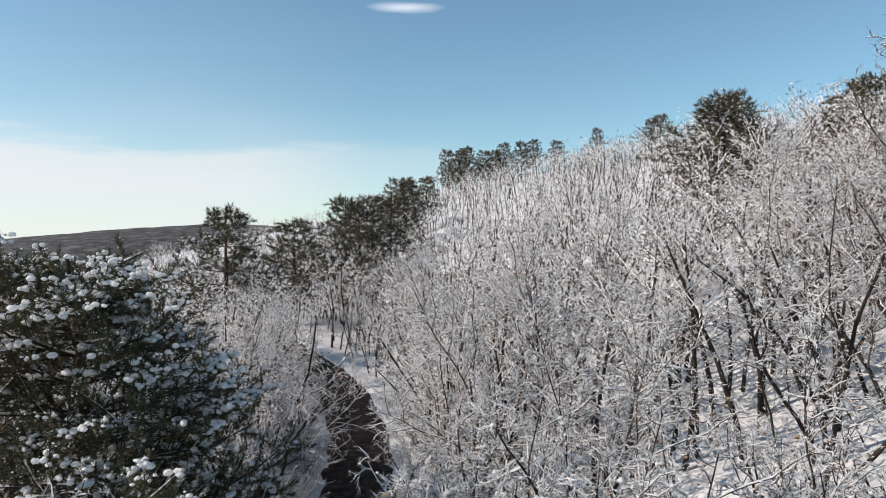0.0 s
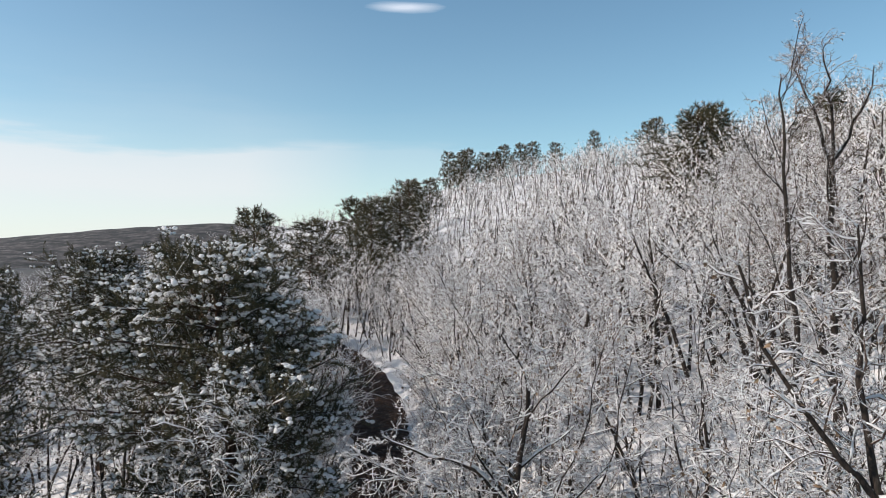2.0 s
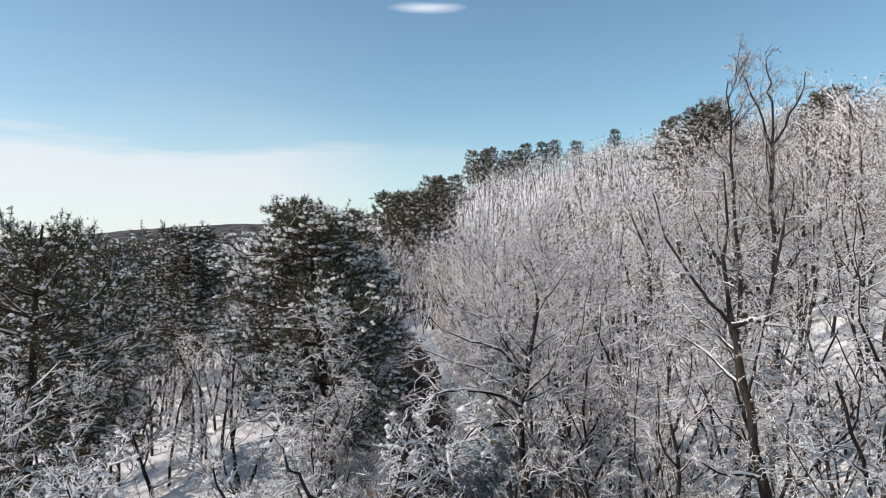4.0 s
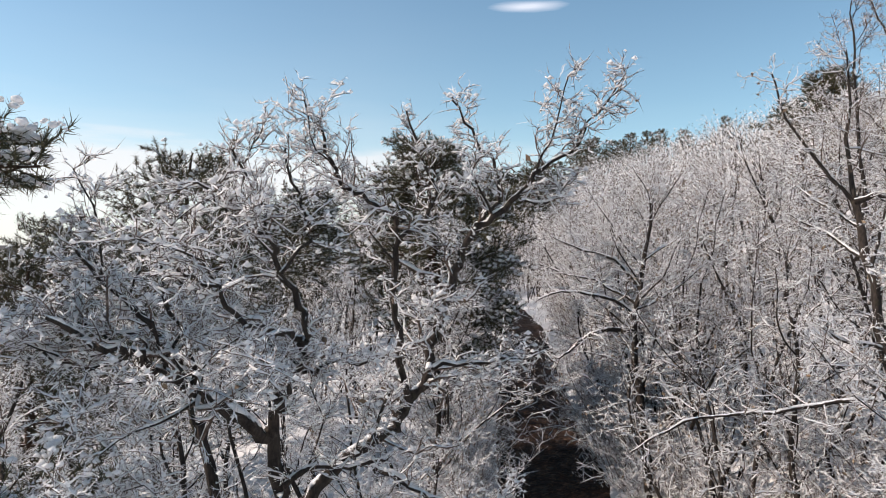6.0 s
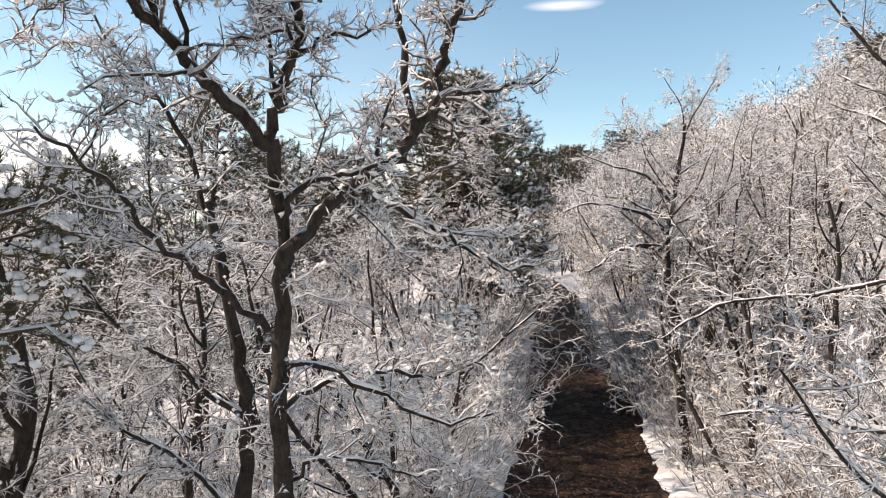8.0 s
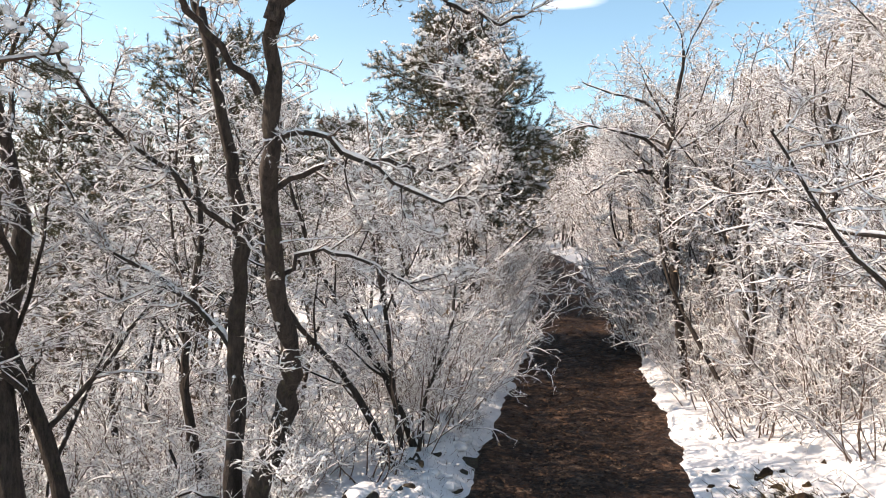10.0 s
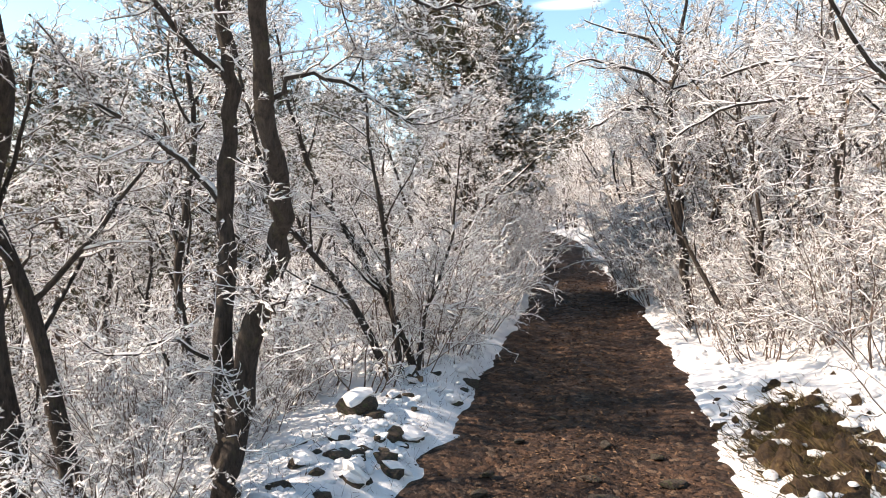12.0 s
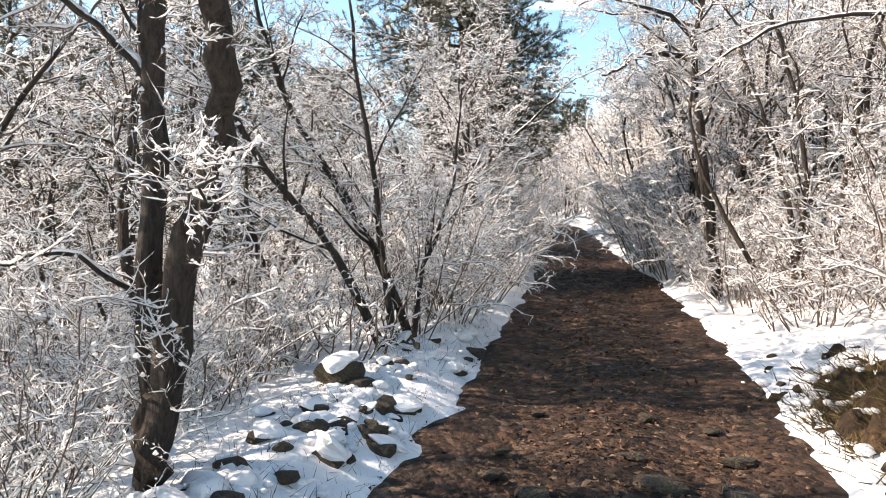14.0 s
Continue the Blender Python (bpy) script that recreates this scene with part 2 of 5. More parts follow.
class Batch:
    """Collects tubes, clumps and blades, and turns them into one mesh."""

    def __init__(self):
        self.v, self.f3, self.f4, self.n = [], [], [], 0

    def add(self, V, F):
        (self.f3 if F.shape[1] == 3 else self.f4).append(F + self.n)
        self.v.append(V)
        self.n += len(V)

    def tubes(self, lines, section, pointed=False):
        """lines: list of (points, radii); section: corner (side, up) pairs, for a radius of 1."""
        groups = {}
        for p, r in lines:
            groups.setdefault(len(p), []).append((p, r))
        S = np.array(section, float)
        s = len(S)
        for K, items in groups.items():
            P = np.array([i[0] for i in items], float)
            R = np.array([i[1] for i in items], float)
            _, U, W = frames(P)
            V = P[:, :, None] + R[:, :, None, None] * (S[None, None, :, 0, None] * U[:, :, None] + S[None, None, :, 1, None] * W[:, :, None])
            N = len(P)
            if pointed:
                V = np.concatenate([V[:, :-1].reshape(N, -1, 3), P[:, -1:]], 1)
                M = (K - 1) * s + 1
                base = (np.arange(N) * M)[:, None, None]
                j = np.arange(s)
                tip_ = np.stack([(K - 2) * s + j, (K - 2) * s + (j + 1) % s, np.full(s, M - 1)], -1)[None]
                body = None
                if K > 2:
                    k, j = np.meshgrid(np.arange(K - 2), np.arange(s), indexing="ij")
                    body = np.stack([k * s + j, k * s + (j + 1) % s, (k + 1) * s + (j + 1) % s, (k + 1) * s + j], -1).reshape(1, -1, 4)
                n0 = self.n
                self.add(V.reshape(-1, 3), (tip_ + base).reshape(-1, 3))
                if body is not None:
                    self.f4.append((body + base).reshape(-1, 4) + n0)
                continue
            base = (np.arange(N) * K * s)[:, None, None]
            k, j = np.meshgrid(np.arange(K - 1), np.arange(s), indexing="ij")
            q = np.stack([k * s + j, k * s + (j + 1) % s, (k + 1) * s + (j + 1) % s, (k + 1) * s + j], -1).reshape(1, -1, 4)
            self.add(V.reshape(-1, 3), (q + base).reshape(-1, 4))

    def flecks(self, centres, radii, rng):
        """Small lumps of snow with eight facets."""
        I = np.array([(1, 0, 0), (0, 1, 0), (-1, 0, 0), (0, -1, 0), (0, 0, 0.9), (0, 0, -0.5)], float)
        F = np.array([(0, 1, 4), (1, 2, 4), (2, 3, 4), (3, 0, 4), (1, 0, 5), (2, 1, 5), (3, 2, 5), (0, 3, 5)])
        N = len(centres)
        if N:
            V = I[None] * (1 + 0.5 * (rng.random((N, 6, 3)) - 0.5)) * np.asarray(radii)[:, None, None] + np.asarray(centres)[:, None]
            self.add(V.reshape(-1, 3), (F[None] + (np.arange(N) * 6)[:, None, None]).reshape(-1, 3))

    def clumps(self, centres, radii, rng, squash=0.75):
        """Lumpy little balls of snow."""
        g = (1 + 5 ** 0.5) / 2
        I = np.array([(-1, g, 0), (1, g, 0), (-1, -g, 0), (1, -g, 0), (0, -1, g), (0, 1, g), (0, -1, -g), (0, 1, -g), (g, 0, -1), (g, 0, 1), (-g, 0, -1), (-g, 0, 1)]) / 1.9
        F = np.array([(0, 11, 5), (0, 5, 1), (0, 1, 7), (0, 7, 10), (0, 10, 11), (1, 5, 9), (5, 11, 4), (11, 10, 2), (10, 7, 6), (7, 1, 8), (3, 9, 4), (3, 4, 2), (3, 2, 6), (3, 6, 8), (3, 8, 9), (4, 9, 5), (2, 4, 11), (6, 2, 10), (8, 6, 7), (9, 8, 1)])
        N = len(centres)
        if not N:
            return
        V = I[None] * (1 + 0.28 * (rng.random((N, 12, 1)) - 0.5)) * np.array([1, 1, squash])
        a = rng.random(N) * 6.28
        c, s_ = np.cos(a)[:, None], np.sin(a)[:, None]
        V = np.stack([V[..., 0] * c - V[..., 1] * s_, V[..., 0] * s_ + V[..., 1] * c, V[..., 2]], -1)
        V = V * np.asarray(radii)[:, None, None] + np.asarray(centres)[:, None]
        self.add(V.reshape(-1, 3), (F[None] + (np.arange(N) * 12)[:, None, None]).reshape(-1, 3))

    def blades(self, roots, ways, widths, rng):
        """Thin three-cornered needles or grass."""
        N = len(roots)
        roots, ways, widths = np.asarray(roots), np.asarray(ways), np.asarray(widths)
        side = np.cross(ways, rng.normal(size=(N, 3)))
        side /= np.linalg.norm(side, axis=1, keepdims=True) + 1e-9
        V = np.stack([roots - side * widths[:, None], roots + side * widths[:, None], roots + ways], 1)
        self.add(V.reshape(-1, 3), np.arange(N * 3).reshape(N, 3))

    def slivers(self, roots, ways, widths, rng):
        """Bent twiglets, thickest in the middle."""
        N = len(roots)
        roots, ways, widths = np.asarray(roots), np.asarray(ways), np.asarray(widths)
        size = np.linalg.norm(ways, axis=1, keepdims=True)
        side = np.cross(ways, rng.normal(size=(N, 3)))
        side /= np.linalg.norm(side, axis=1, keepdims=True) + 1e-9
        mid = roots + ways * (0.35 + 0.3 * rng.random((N, 1))) + rng.normal(size=(N, 3)) * 0.11 * size
        V = np.stack([roots, mid + side * widths[:, None], roots + ways, mid - side * widths[:, None]], 1)
        self.add(V.reshape(-1, 3), np.arange(N * 4).reshape(N, 4))

    def leaves(self, centres, sizes, rng, flat=0.0):
        """Curled leaves: two facets each."""
        N = len(centres)
        a = rng.normal(size=(N, 3)) * np.array([1, 1, 1 - flat])
        a /= np.linalg.norm(a, axis=1, keepdims=True)
        b = np.cross(a, rng.normal(size=(N, 3)) * np.array([flat and 0.25 or 1, flat and 0.25 or 1, 1]))
        b /= np.linalg.norm(b, axis=1, keepdims=True)
        n = np.cross(a, b)
        s = np.asarray(sizes)[:, None]
        c = np.asarray(centres)
        V = np.stack([c - a * s, c + b * s * 0.55 + n * s * 0.25, c + a * s, c - b * s * 0.55 + n * s * 0.25], 1)
        base = (np.arange(N) * 4)[:, None, None]
        self.add(V.reshape(-1, 3), (np.array([[0, 1, 2], [0, 2, 3]])[None] + base).reshape(-1, 3))

    def mesh(self, name, mat, parent=None, smooth=True):
        faces = [np.concatenate(f) for f in (self.f3, self.f4) if f]
        return mesh_object(name, np.concatenate(self.v), faces, mat, parent, smooth)


def ring(n):
    return [(math.cos(2 * math.pi * i / n), math.sin(2 * math.pi * i / n)) for i in range(n)]


THREE, FOUR, SIX, TEN = ring(3), ring(4), ring(6), ring(10)
SNOW_RIDGE = [(-1.0, 0.15), (1.0, 0.15), (0.75, 1.15), (0.0, 1.6), (-0.75, 1.15)]
SNOW_THIN = [(-1.05, 0.0), (1.05, 0.0), (0.0, 1.9)]


# ---------------------------------------------------------------- lie of the land
ROAD_MID = [(-30, -5.0), (-8, -1.7), (-2, -0.55), (0, -0.05), (4.3, 1.02), (7, 1.68), (9.85, 2.2), (13.3, 2.85), (16.5, 3.18), (22, 3.93), (26, 4.5), (30, 4.95), (34, 4.8), (38, 4.1), (44, 2.2), (52, -2.0), (70, -12.0)]


def road_mid(y):
    return float(np.interp(y, [p[0] for p in ROAD_MID], [p[1] for p in ROAD_MID]))


def road_half(y):
    return float(np.interp(y, [0, 5, 12, 22, 35], [1.45, 1.36, 1.2, 1.02, 0.95]))


def road_z(y):
    return 0.09 * (y if y < 150 else 150 + (1 - math.exp(-(y - 150) / 60)) * 60) - 0.12


def smooth(a, b, v):
    v = min(1.0, max(0.0, (v - a) / (b - a)))
    return v * v * (3 - 2 * v)


def land(x, y):
    """The height of the snow, without its small humps."""
    z = road_z(y)
    d = x - (2.9 + 0.075 * y)
    if d > 0:
        z += 19 * (1 - math.exp(-d / 45)) * smooth(-0.5, 3.0, d)
    e = (-1.9 + 0.075 * y) - x
    if e > 0:
        z -= 30 * (1 - math.exp(-e / 110)) * smooth(-0.5, 4.0, e)
    return z


def ground(x, y):
    """The height of the snow cover."""
    z = land(x, y)
    near = abs(x) < 60 and -20 < y < 110
    if near:
        h = noise.fractal((x * 0.9, y * 0.9, 0.3), 1.0, 2.0, 4) * 0.07
        z += h + noise.fractal((x * 0.16, y * 0.16, 3.3), 1.0, 2.0, 3) * 0.25 * smooth(1.5, 6, abs(x - road_mid(y)))
        off = x - road_mid(y)
        wob = noise.noise((x * 1.4, y * 1.4, 7.1)) * 0.15 + noise.noise((x * 3.1, y * 3.1, 4.4)) * 0.1 + noise.noise((x * 6, y * 6, 2.1)) * 0.1
        a = abs(off) - road_half(y) + wob
        if y < 60:
            z -= 0.13 * (1 - smooth(-0.16, 0.05, a)) + h * (1 - smooth(0.0, 0.6, a))
            z += 0.05 * smooth(-0.05, 0.25, a) * (1 - smooth(0.5, 1.6, a))
            if off < 0:      # a low bank of thrown-up stones
                z += 0.17 * smooth(0.05, 0.7, a) * (1 - smooth(1.0, 2.6, a)) * smooth(0, 3, y) * (1 - smooth(9, 13, y))
            else:            # the cut bank on the hill side
                z += 0.22 * smooth(0.25, 0.95, a) * smooth(-6, 1, y) * (1 - smooth(6.5, 10, y))
    return z


def steps(spans):
    out = []
    for a, b, n in spans:
        out += list(np.linspace(a, b, n, endpoint=False))
    return out


gx = [-4500, -2500, -1400, -800, -450, -260, -160, -100, -70, -50, -38, -30] + steps([(-24, -6, 24), (-6, 7, 118), (7, 30, 34), (30, 70, 22)]) + [70, 90, 120, 160, 240, 400, 800, 1800, 4500]
gy = [-2500, -900, -300, -120, -60, -30, -18] + steps([(-12, 1, 26), (1, 13, 105), (13, 30, 74), (30, 70, 50), (70, 150, 32)]) + [150, 180, 220, 300, 450, 800, 1500, 2600, 4800]
GV = np.array([(x, y, ground(x, y)) for y in gy for x in gx])
far = np.maximum(np.abs(GV[:, 0]), np.abs(GV[:, 1]))
GV[:, 2] = np.where(far > 380, np.minimum(GV[:, 2], -24 + 0 * far), GV[:, 2])
nx = len(gx)
i, j = np.meshgrid(np.arange(nx - 1), np.arange(len(gy) - 1), indexing="xy")
q = (j * nx + i).ravel()
snow_ground = tagged(mesh_object("ground", GV, [np.stack([q, q + 1, q + nx + 1, q + nx], 1)], SNOW_GROUND), "fresh white snow over a wooded slope, dotted with leaf debris", "ground", kind="structure")

ry = np.arange(-14, 52, 0.16)
ru = np.linspace(-1, 1, 23)
RV = np.array([(road_mid(y) + u * (road_half(y) + 0.42), y, road_z(y) - 0.03 + 0.03 * math.cos(u * 9.0) * (abs(u) < 0.8) + noise.fractal((u * 4, y * 2.2, 5.5), 1.0, 2.0, 4) * 0.022) for y in ry for u in ru])
i, j = np.meshgrid(np.arange(len(ru) - 1), np.arange(len(ry) - 1), indexing="xy")
q = (j * len(ru) + i).ravel()
tagged(mesh_object("road", RV, [np.stack([q, q + 1, q + len(ru) + 1, q + len(ru)], 1)], ROAD), "dark wet dirt track covered with brown fallen leaves", "road", kind="structure")

# the wooded ridge far over the valley
az = np.linspace(-75, 14, 130)
HV = []
for a in az:
    top = float(np.interp(a, [-75, -27, -22, -19, -13, -8, -5, -2, 3, 14], [4, 12, 24, 34, 57, 70, 77, 74, 60, 40])) + noise.fractal((a * 0.22, 0, 1), 1.0, 2.0, 4) * 3 + noise.noise((a * 5, 2, 1)) * 1.6
    for k, (dist, part_) in enumerate([(1150, -0.75), (1350, 0.0), (1600, 0.55), (1850, 0.92), (2000, 1.0), (2300, 0.5)]):
        zz = -26 + max(0.0, part_) * (top + 26) + (part_ < 0) * -8 + noise.fractal((a * 0.4, k * 3.1, 4), 1.0, 2.0, 3) * 4 * (0 < k < 4)
        HV.append((math.sin(radians(a)) * dist, math.cos(radians(a)) * dist, zz))
HV = np.array(HV)
i, j = np.meshgrid(np.arange(5), np.arange(len(az) - 1), indexing="xy")
q = (j * 6 + i).ravel()
tagged(mesh_object("backdrop", HV, [np.stack([q, q + 6, q + 7, q + 1], 1)], FAR_HILL), "dark wooded ridge far across the valley", "hill", kind="structure")


# ---------------------------------------------------------------- broadleaf trees
def unit(v):
    return v / (np.linalg.norm(v) + 1e-9)


def wander(rng, p, way, length, r0, r1, k, bend, lift):
    """A crooked line of k points, with its radii."""
    pts = [np.array(p, float)]
    way = unit(np.array(way, float))
    step = length / (k - 1)
    for _ in range(k - 1):
        way = unit(way + rng.normal(size=3) * bend + np.array([0, 0, lift]))
        pts.append(pts[-1] + way * step)
    return np.array(pts), np.linspace(r0, r1, k)


def along(line, s):
    p, r = line
    u = s * (len(p) - 1)
    a = min(int(u), len(p) - 2)
    f = u - a
    return p[a] * (1 - f) + p[a + 1] * f, unit(p[a + 1] - p[a]), r[a] * (1 - f) + r[a + 1] * f


def sprout(rng, line, n, lo, hi, length, spread, r_scale, k, bend, lift, min_r, clip=None):
    """Side shoots of a line."""
    out = []
    for i_ in range(n):
        s = lo + (hi - lo) * (i_ + rng.random()) / n
        p, t, r = along(line, s)
        o = unit(np.cross(t, rng.normal(size=3)))
        way = unit(t * (1 - spread) + o * spread + np.array([0, 0, 0.05]))
        L = length * (1.15 - 0.55 * s) * (0.65 + 0.7 * rng.random())
        rr = max(min_r, r * r_scale)
        out.append(wander(rng, p, way, L, rr, max(min_r * 0.6, rr * 0.35), k, bend, lift))
    return out


class Tree:
    def __init__(self, seed):
        self.rng = np.random.default_rng(seed)
        self.trunks, self.limbs, self.branches, self.twigs, self.tips = [], [], [], [], []

    def crown(self, branch, twig, tip, reach=1.0, min_r=0.004, droop=0.0):
        """branch, twig, tip: how many shoots each limb, branch and twig bears."""
        rng = self.rng
        for l in self.limbs:
            size = np.linalg.norm(l[0][-1] - l[0][0])
            self.branches += sprout(rng, l, max(2, round(branch * (0.5 + 0.5 * size))), 0.2, 1.0, 0.38 * reach * min(size, 2.2), 0.62, 0.42, 6, 0.36, 0.03 - droop, min_r * 1.8)
        for b in self.branches:
            size = np.linalg.norm(b[0][-1] - b[0][0])
            self.twigs += sprout(rng, b, max(2, round(twig * (0.5 + 0.7 * size))), 0.12, 1.0, 0.5 * reach * max(0.35, min(size, 1.0)), 0.66, 0.55, 4, 0.42, 0.03 - droop, min_r * 1.1)
        if tip:
            for w in self.twigs + self.branches:
                n_ = max(2, round(tip * (0.5 + 1.1 * np.linalg.norm(w[0][-1] - w[0][0]))))
                for s_ in (np.arange(n_) + rng.random(n_)) / n_:
                    p_, t_, _ = along(w, 0.1 + 0.9 * s_)
                    way = unit(t_ * 0.8 + rng.normal(size=3) * 0.5 + np.array([0, 0, 0.08]))
                    self.tips.append((p_, way * (0.022 + 0.075 * rng.random()) * reach))
        return self

    def snow(self, thick=1.0, clumps=0.3, keep=0.77):
        """Snow lying along everything that is not too steep."""
        rng, b = self.rng, Batch()
        heavy, middle, light, spots, sizes = [], [], [], [], []
        for lines, bucket, extra in ((self.trunks + self.limbs, heavy, 0.004), (self.branches, middle, 0.0042), (self.twigs, light, 0.0040)):
            for p, r in lines:
                flat = 1 - abs(unit(p[-1] - p[0])[2])
                if flat < 0.12 or rng.random() > keep:
                    continue
                w = (r * 0.6 + extra * thick) * (0.25 + 1.25 * rng.random(len(r))) * min(1.0, 0.35 + flat * 1.3)
                w[-1] *= 0.45
                lift = np.zeros_like(p)
                lift[:, 2] = r * 0.55
                bucket.append((p + lift, w))
        for p, r in self.twigs + self.twigs + self.branches:
            if rng.random() < clumps:
                a = rng.integers(1, len(p))
                spots.append(p[a] + np.array([0, 0, 0.008]))
                sizes.append((0.010 + 0.017 * rng.random() ** 2) * (0.5 + 0.5 * thick))
        if heavy:
            b.tubes(heavy, SNOW_RIDGE)
        if middle:
            b.tubes(middle, SNOW_THIN, True)
        if light:
            b.tubes(light, SNOW_THIN, True)
        b.flecks(np.array(spots).reshape(-1, 3), sizes, rng)
        if self.tips:
            roots_ = np.array([t_[0] for t_ in self.tips])
            ways_ = np.array([t_[1] for t_ in self.tips])
            m_ = rng.random(len(roots_)) < 0.8
            k_ = int(m_.sum())
            b.slivers(roots_[m_] + np.array([0, 0, 0.004]), ways_[m_] * (0.55 + 0.4 * rng.random((k_, 1))), (0.0026 + 0.0046 * rng.random(k_) ** 1.5) * thick, rng)
        return b

    def build(self, name, label, leaves=0, snow=True, clumps=0.3, thick=1.0, wood=None, group="", split=True, merge=False):
        rng = self.rng
        root = tagged(new(name), label, "shrub" if name == "shrub" else "tree", group)
        wood = wood or BARK
        for line in self.trunks:
            b = Batch()
            b.tubes([line], ring(14))
            v = b.v[0].reshape(-1, 14, 3)
            mid = v.mean(axis=1, keepdims=True)
            k_, j_ = np.meshgrid(np.arange(v.shape[0]), np.arange(14) * 0.4488, indexing="ij")
            b.v[0] = (mid + (v - mid) * (1 + 0.10 * np.sin(3 * j_ + k_ * 0.7) + 0.08 * np.sin(5 * j_ - k_ * 1.3) + 0.05 * rng.normal(size=k_.shape))[..., None]).reshape(-1, 3)
            b.mesh("trunk", wood, root)
        if split and not merge:
            for line in self.limbs:
                b = Batch()
                b.tubes([line], SIX)
                b.mesh("limb", wood, root)
        elif not merge:
            for line in self.limbs:
                b = Batch()
                b.tubes([line], FOUR)
                b.mesh("stem", wood, root)
        b = Batch()
        if merge:
            b.tubes(self.limbs, FOUR)
        if self.branches:
            b.tubes(self.branches, THREE, True)
        b.tubes(self.twigs, THREE, True)
        if self.tips:
            b.blades([t_[0] for t_ in self.tips], [t_[1] * 1.2 for t_ in self.tips], np.full(len(self.tips), 0.0024 * (0.4 + 0.6 * thick ** 1.6)), rng)
        tagged(b.mesh("crown", TWIG, root), kind="stuff")
        if snow:
            tagged(self.snow(thick, clumps).mesh("snow", SNOW, root), kind="stuff")
        if leaves:
            ends = self.twigs
            pick = rng.integers(0, len(ends), leaves)
            b = Batch()
            b.leaves([ends[k_][0][-1] - np.array([0, 0, 0.015]) for k_ in pick], 0.018 + 0.02 * rng.random(leaves), rng)
            tagged(b.mesh("dry_leaves", LEAF, root, False), kind="stuff")
        return root


def plant(root, x, y, turn=0.0, size=1.0, sink=0.06, lean=(0, 0)):
    root.matrix_basis = pose(x, y, ground(x, y) - sink, lean[0], lean[1], turn) @ Matrix.Scale(size, 4)
    return root


def replant(root, x, y, turn, size, sink=0.06, lean=(0, 0)):
    ob = copy_thing(root, pose(x, y, ground(x, y) - sink, lean[0], lean[1], turn))
    ob.scale = (size, size, size)
    return ob


def line(points, r0, r1, rng=None, wob=0.0, fine=3):
    """A line through a few points, made finer and a little crooked."""
    p = np.array(points, float)
    u = np.linspace(0, len(p) - 1, (len(p) - 1) * fine + 1)
    k = np.clip(u.astype(int), 0, len(p) - 2)
    f = (u - k)[:, None]
    p0, p1, p2, p3 = p[np.maximum(k - 1, 0)], p[k], p[k + 1], p[np.minimum(k + 2, len(p) - 1)]
    c = 0.5 * (2 * p1 + (p2 - p0) * f + (2 * p0 - 5 * p1 + 4 * p2 - p3) * f ** 2 + (3 * p1 - p0 - 3 * p2 + p3) * f ** 3)
    if rng is not None:
        c[1:-1] += rng.normal(size=c[1:-1].shape) * wob
    return c, np.linspace(r0, r1, len(c)) * (1 + (0.08 * np.sin(np.arange(len(c)) * 2.1)))


def woodland_tree(seed, height, stems, limbs, branch, twig, tip, spread=0.5, thin=1.0):
    """A forest tree: one or more crooked stems that fork into rising leaders, its foot at the origin."""
    t = Tree(seed)
    rng = t.rng
    for s in range(stems):
        a = 6.28 * (s + rng.random() * 0.6) / stems
        tilt = (0.2 + 0.16 * rng.random()) * (stems > 1)
        way = (math.cos(a) * tilt, math.sin(a) * tilt, 1)
        h = height * (0.78 + 0.22 * rng.random())
        r = thin * (0.014 + 0.0075 * height) * (0.72 if stems > 1 else 1)
        stem = wander(rng, (math.cos(a) * 0.12 * (stems > 1), math.sin(a) * 0.12 * (stems > 1), 0), way, h * 0.74, r, 0.018, 12, 0.12, 0.03)
        stem[1][0] *= 1.35
        t.trunks.append(stem)
        leaders = sprout(rng, stem, max(2, round(5 / stems)), 0.45, 1.0, height * 0.40, 0.42, 0.62, 9, 0.17, 0.07, 0.009)
        t.limbs += leaders
        for l in leaders:
            t.limbs += sprout(rng, l, max(2, round(limbs / stems / 5)), 0.2, 0.95, height * 0.17, spread, 0.5, 6, 0.22, 0.05, 0.006)
        t.limbs += sprout(rng, stem, max(2, limbs // stems // 3), 0.28, 0.8, height * 0.22, 0.62, 0.4, 7, 0.2, 0.03, 0.006)
    t.crown(branch, twig, tip)
    return t


# the twin-stemmed oak beside the track
o = Tree(11)
R = o.rng
o.trunks = [line([(-1.50, 3.60, 0.25), (-1.44, 3.6, 0.84), (-1.22, 3.5, 1.79), (-1.02, 3.3, 2.47), (-1.02, 3.0, 2.9), (-1.0, 2.6, 3.73), (-0.9, 2.3, 4.4), (-0.90, 2.08, 5.14)], 0.094, 0.03, R, 0.016, 5),
            line([(-1.52, 3.70, 0.25), (-1.52, 3.68, 0.79), (-1.53, 3.69, 1.63), (-1.49, 3.69, 2.67), (-1.42, 3.49, 3.46), (-1.45, 3.29, 4.03), (-1.6, 3.2, 4.9)], 0.08, 0.032, R, 0.018, 5)]

def bough(r0, r1, *points):
    o.limbs.append(line(points, r0 * 0.78, r1 * 0.8, R, 0.012, 4))


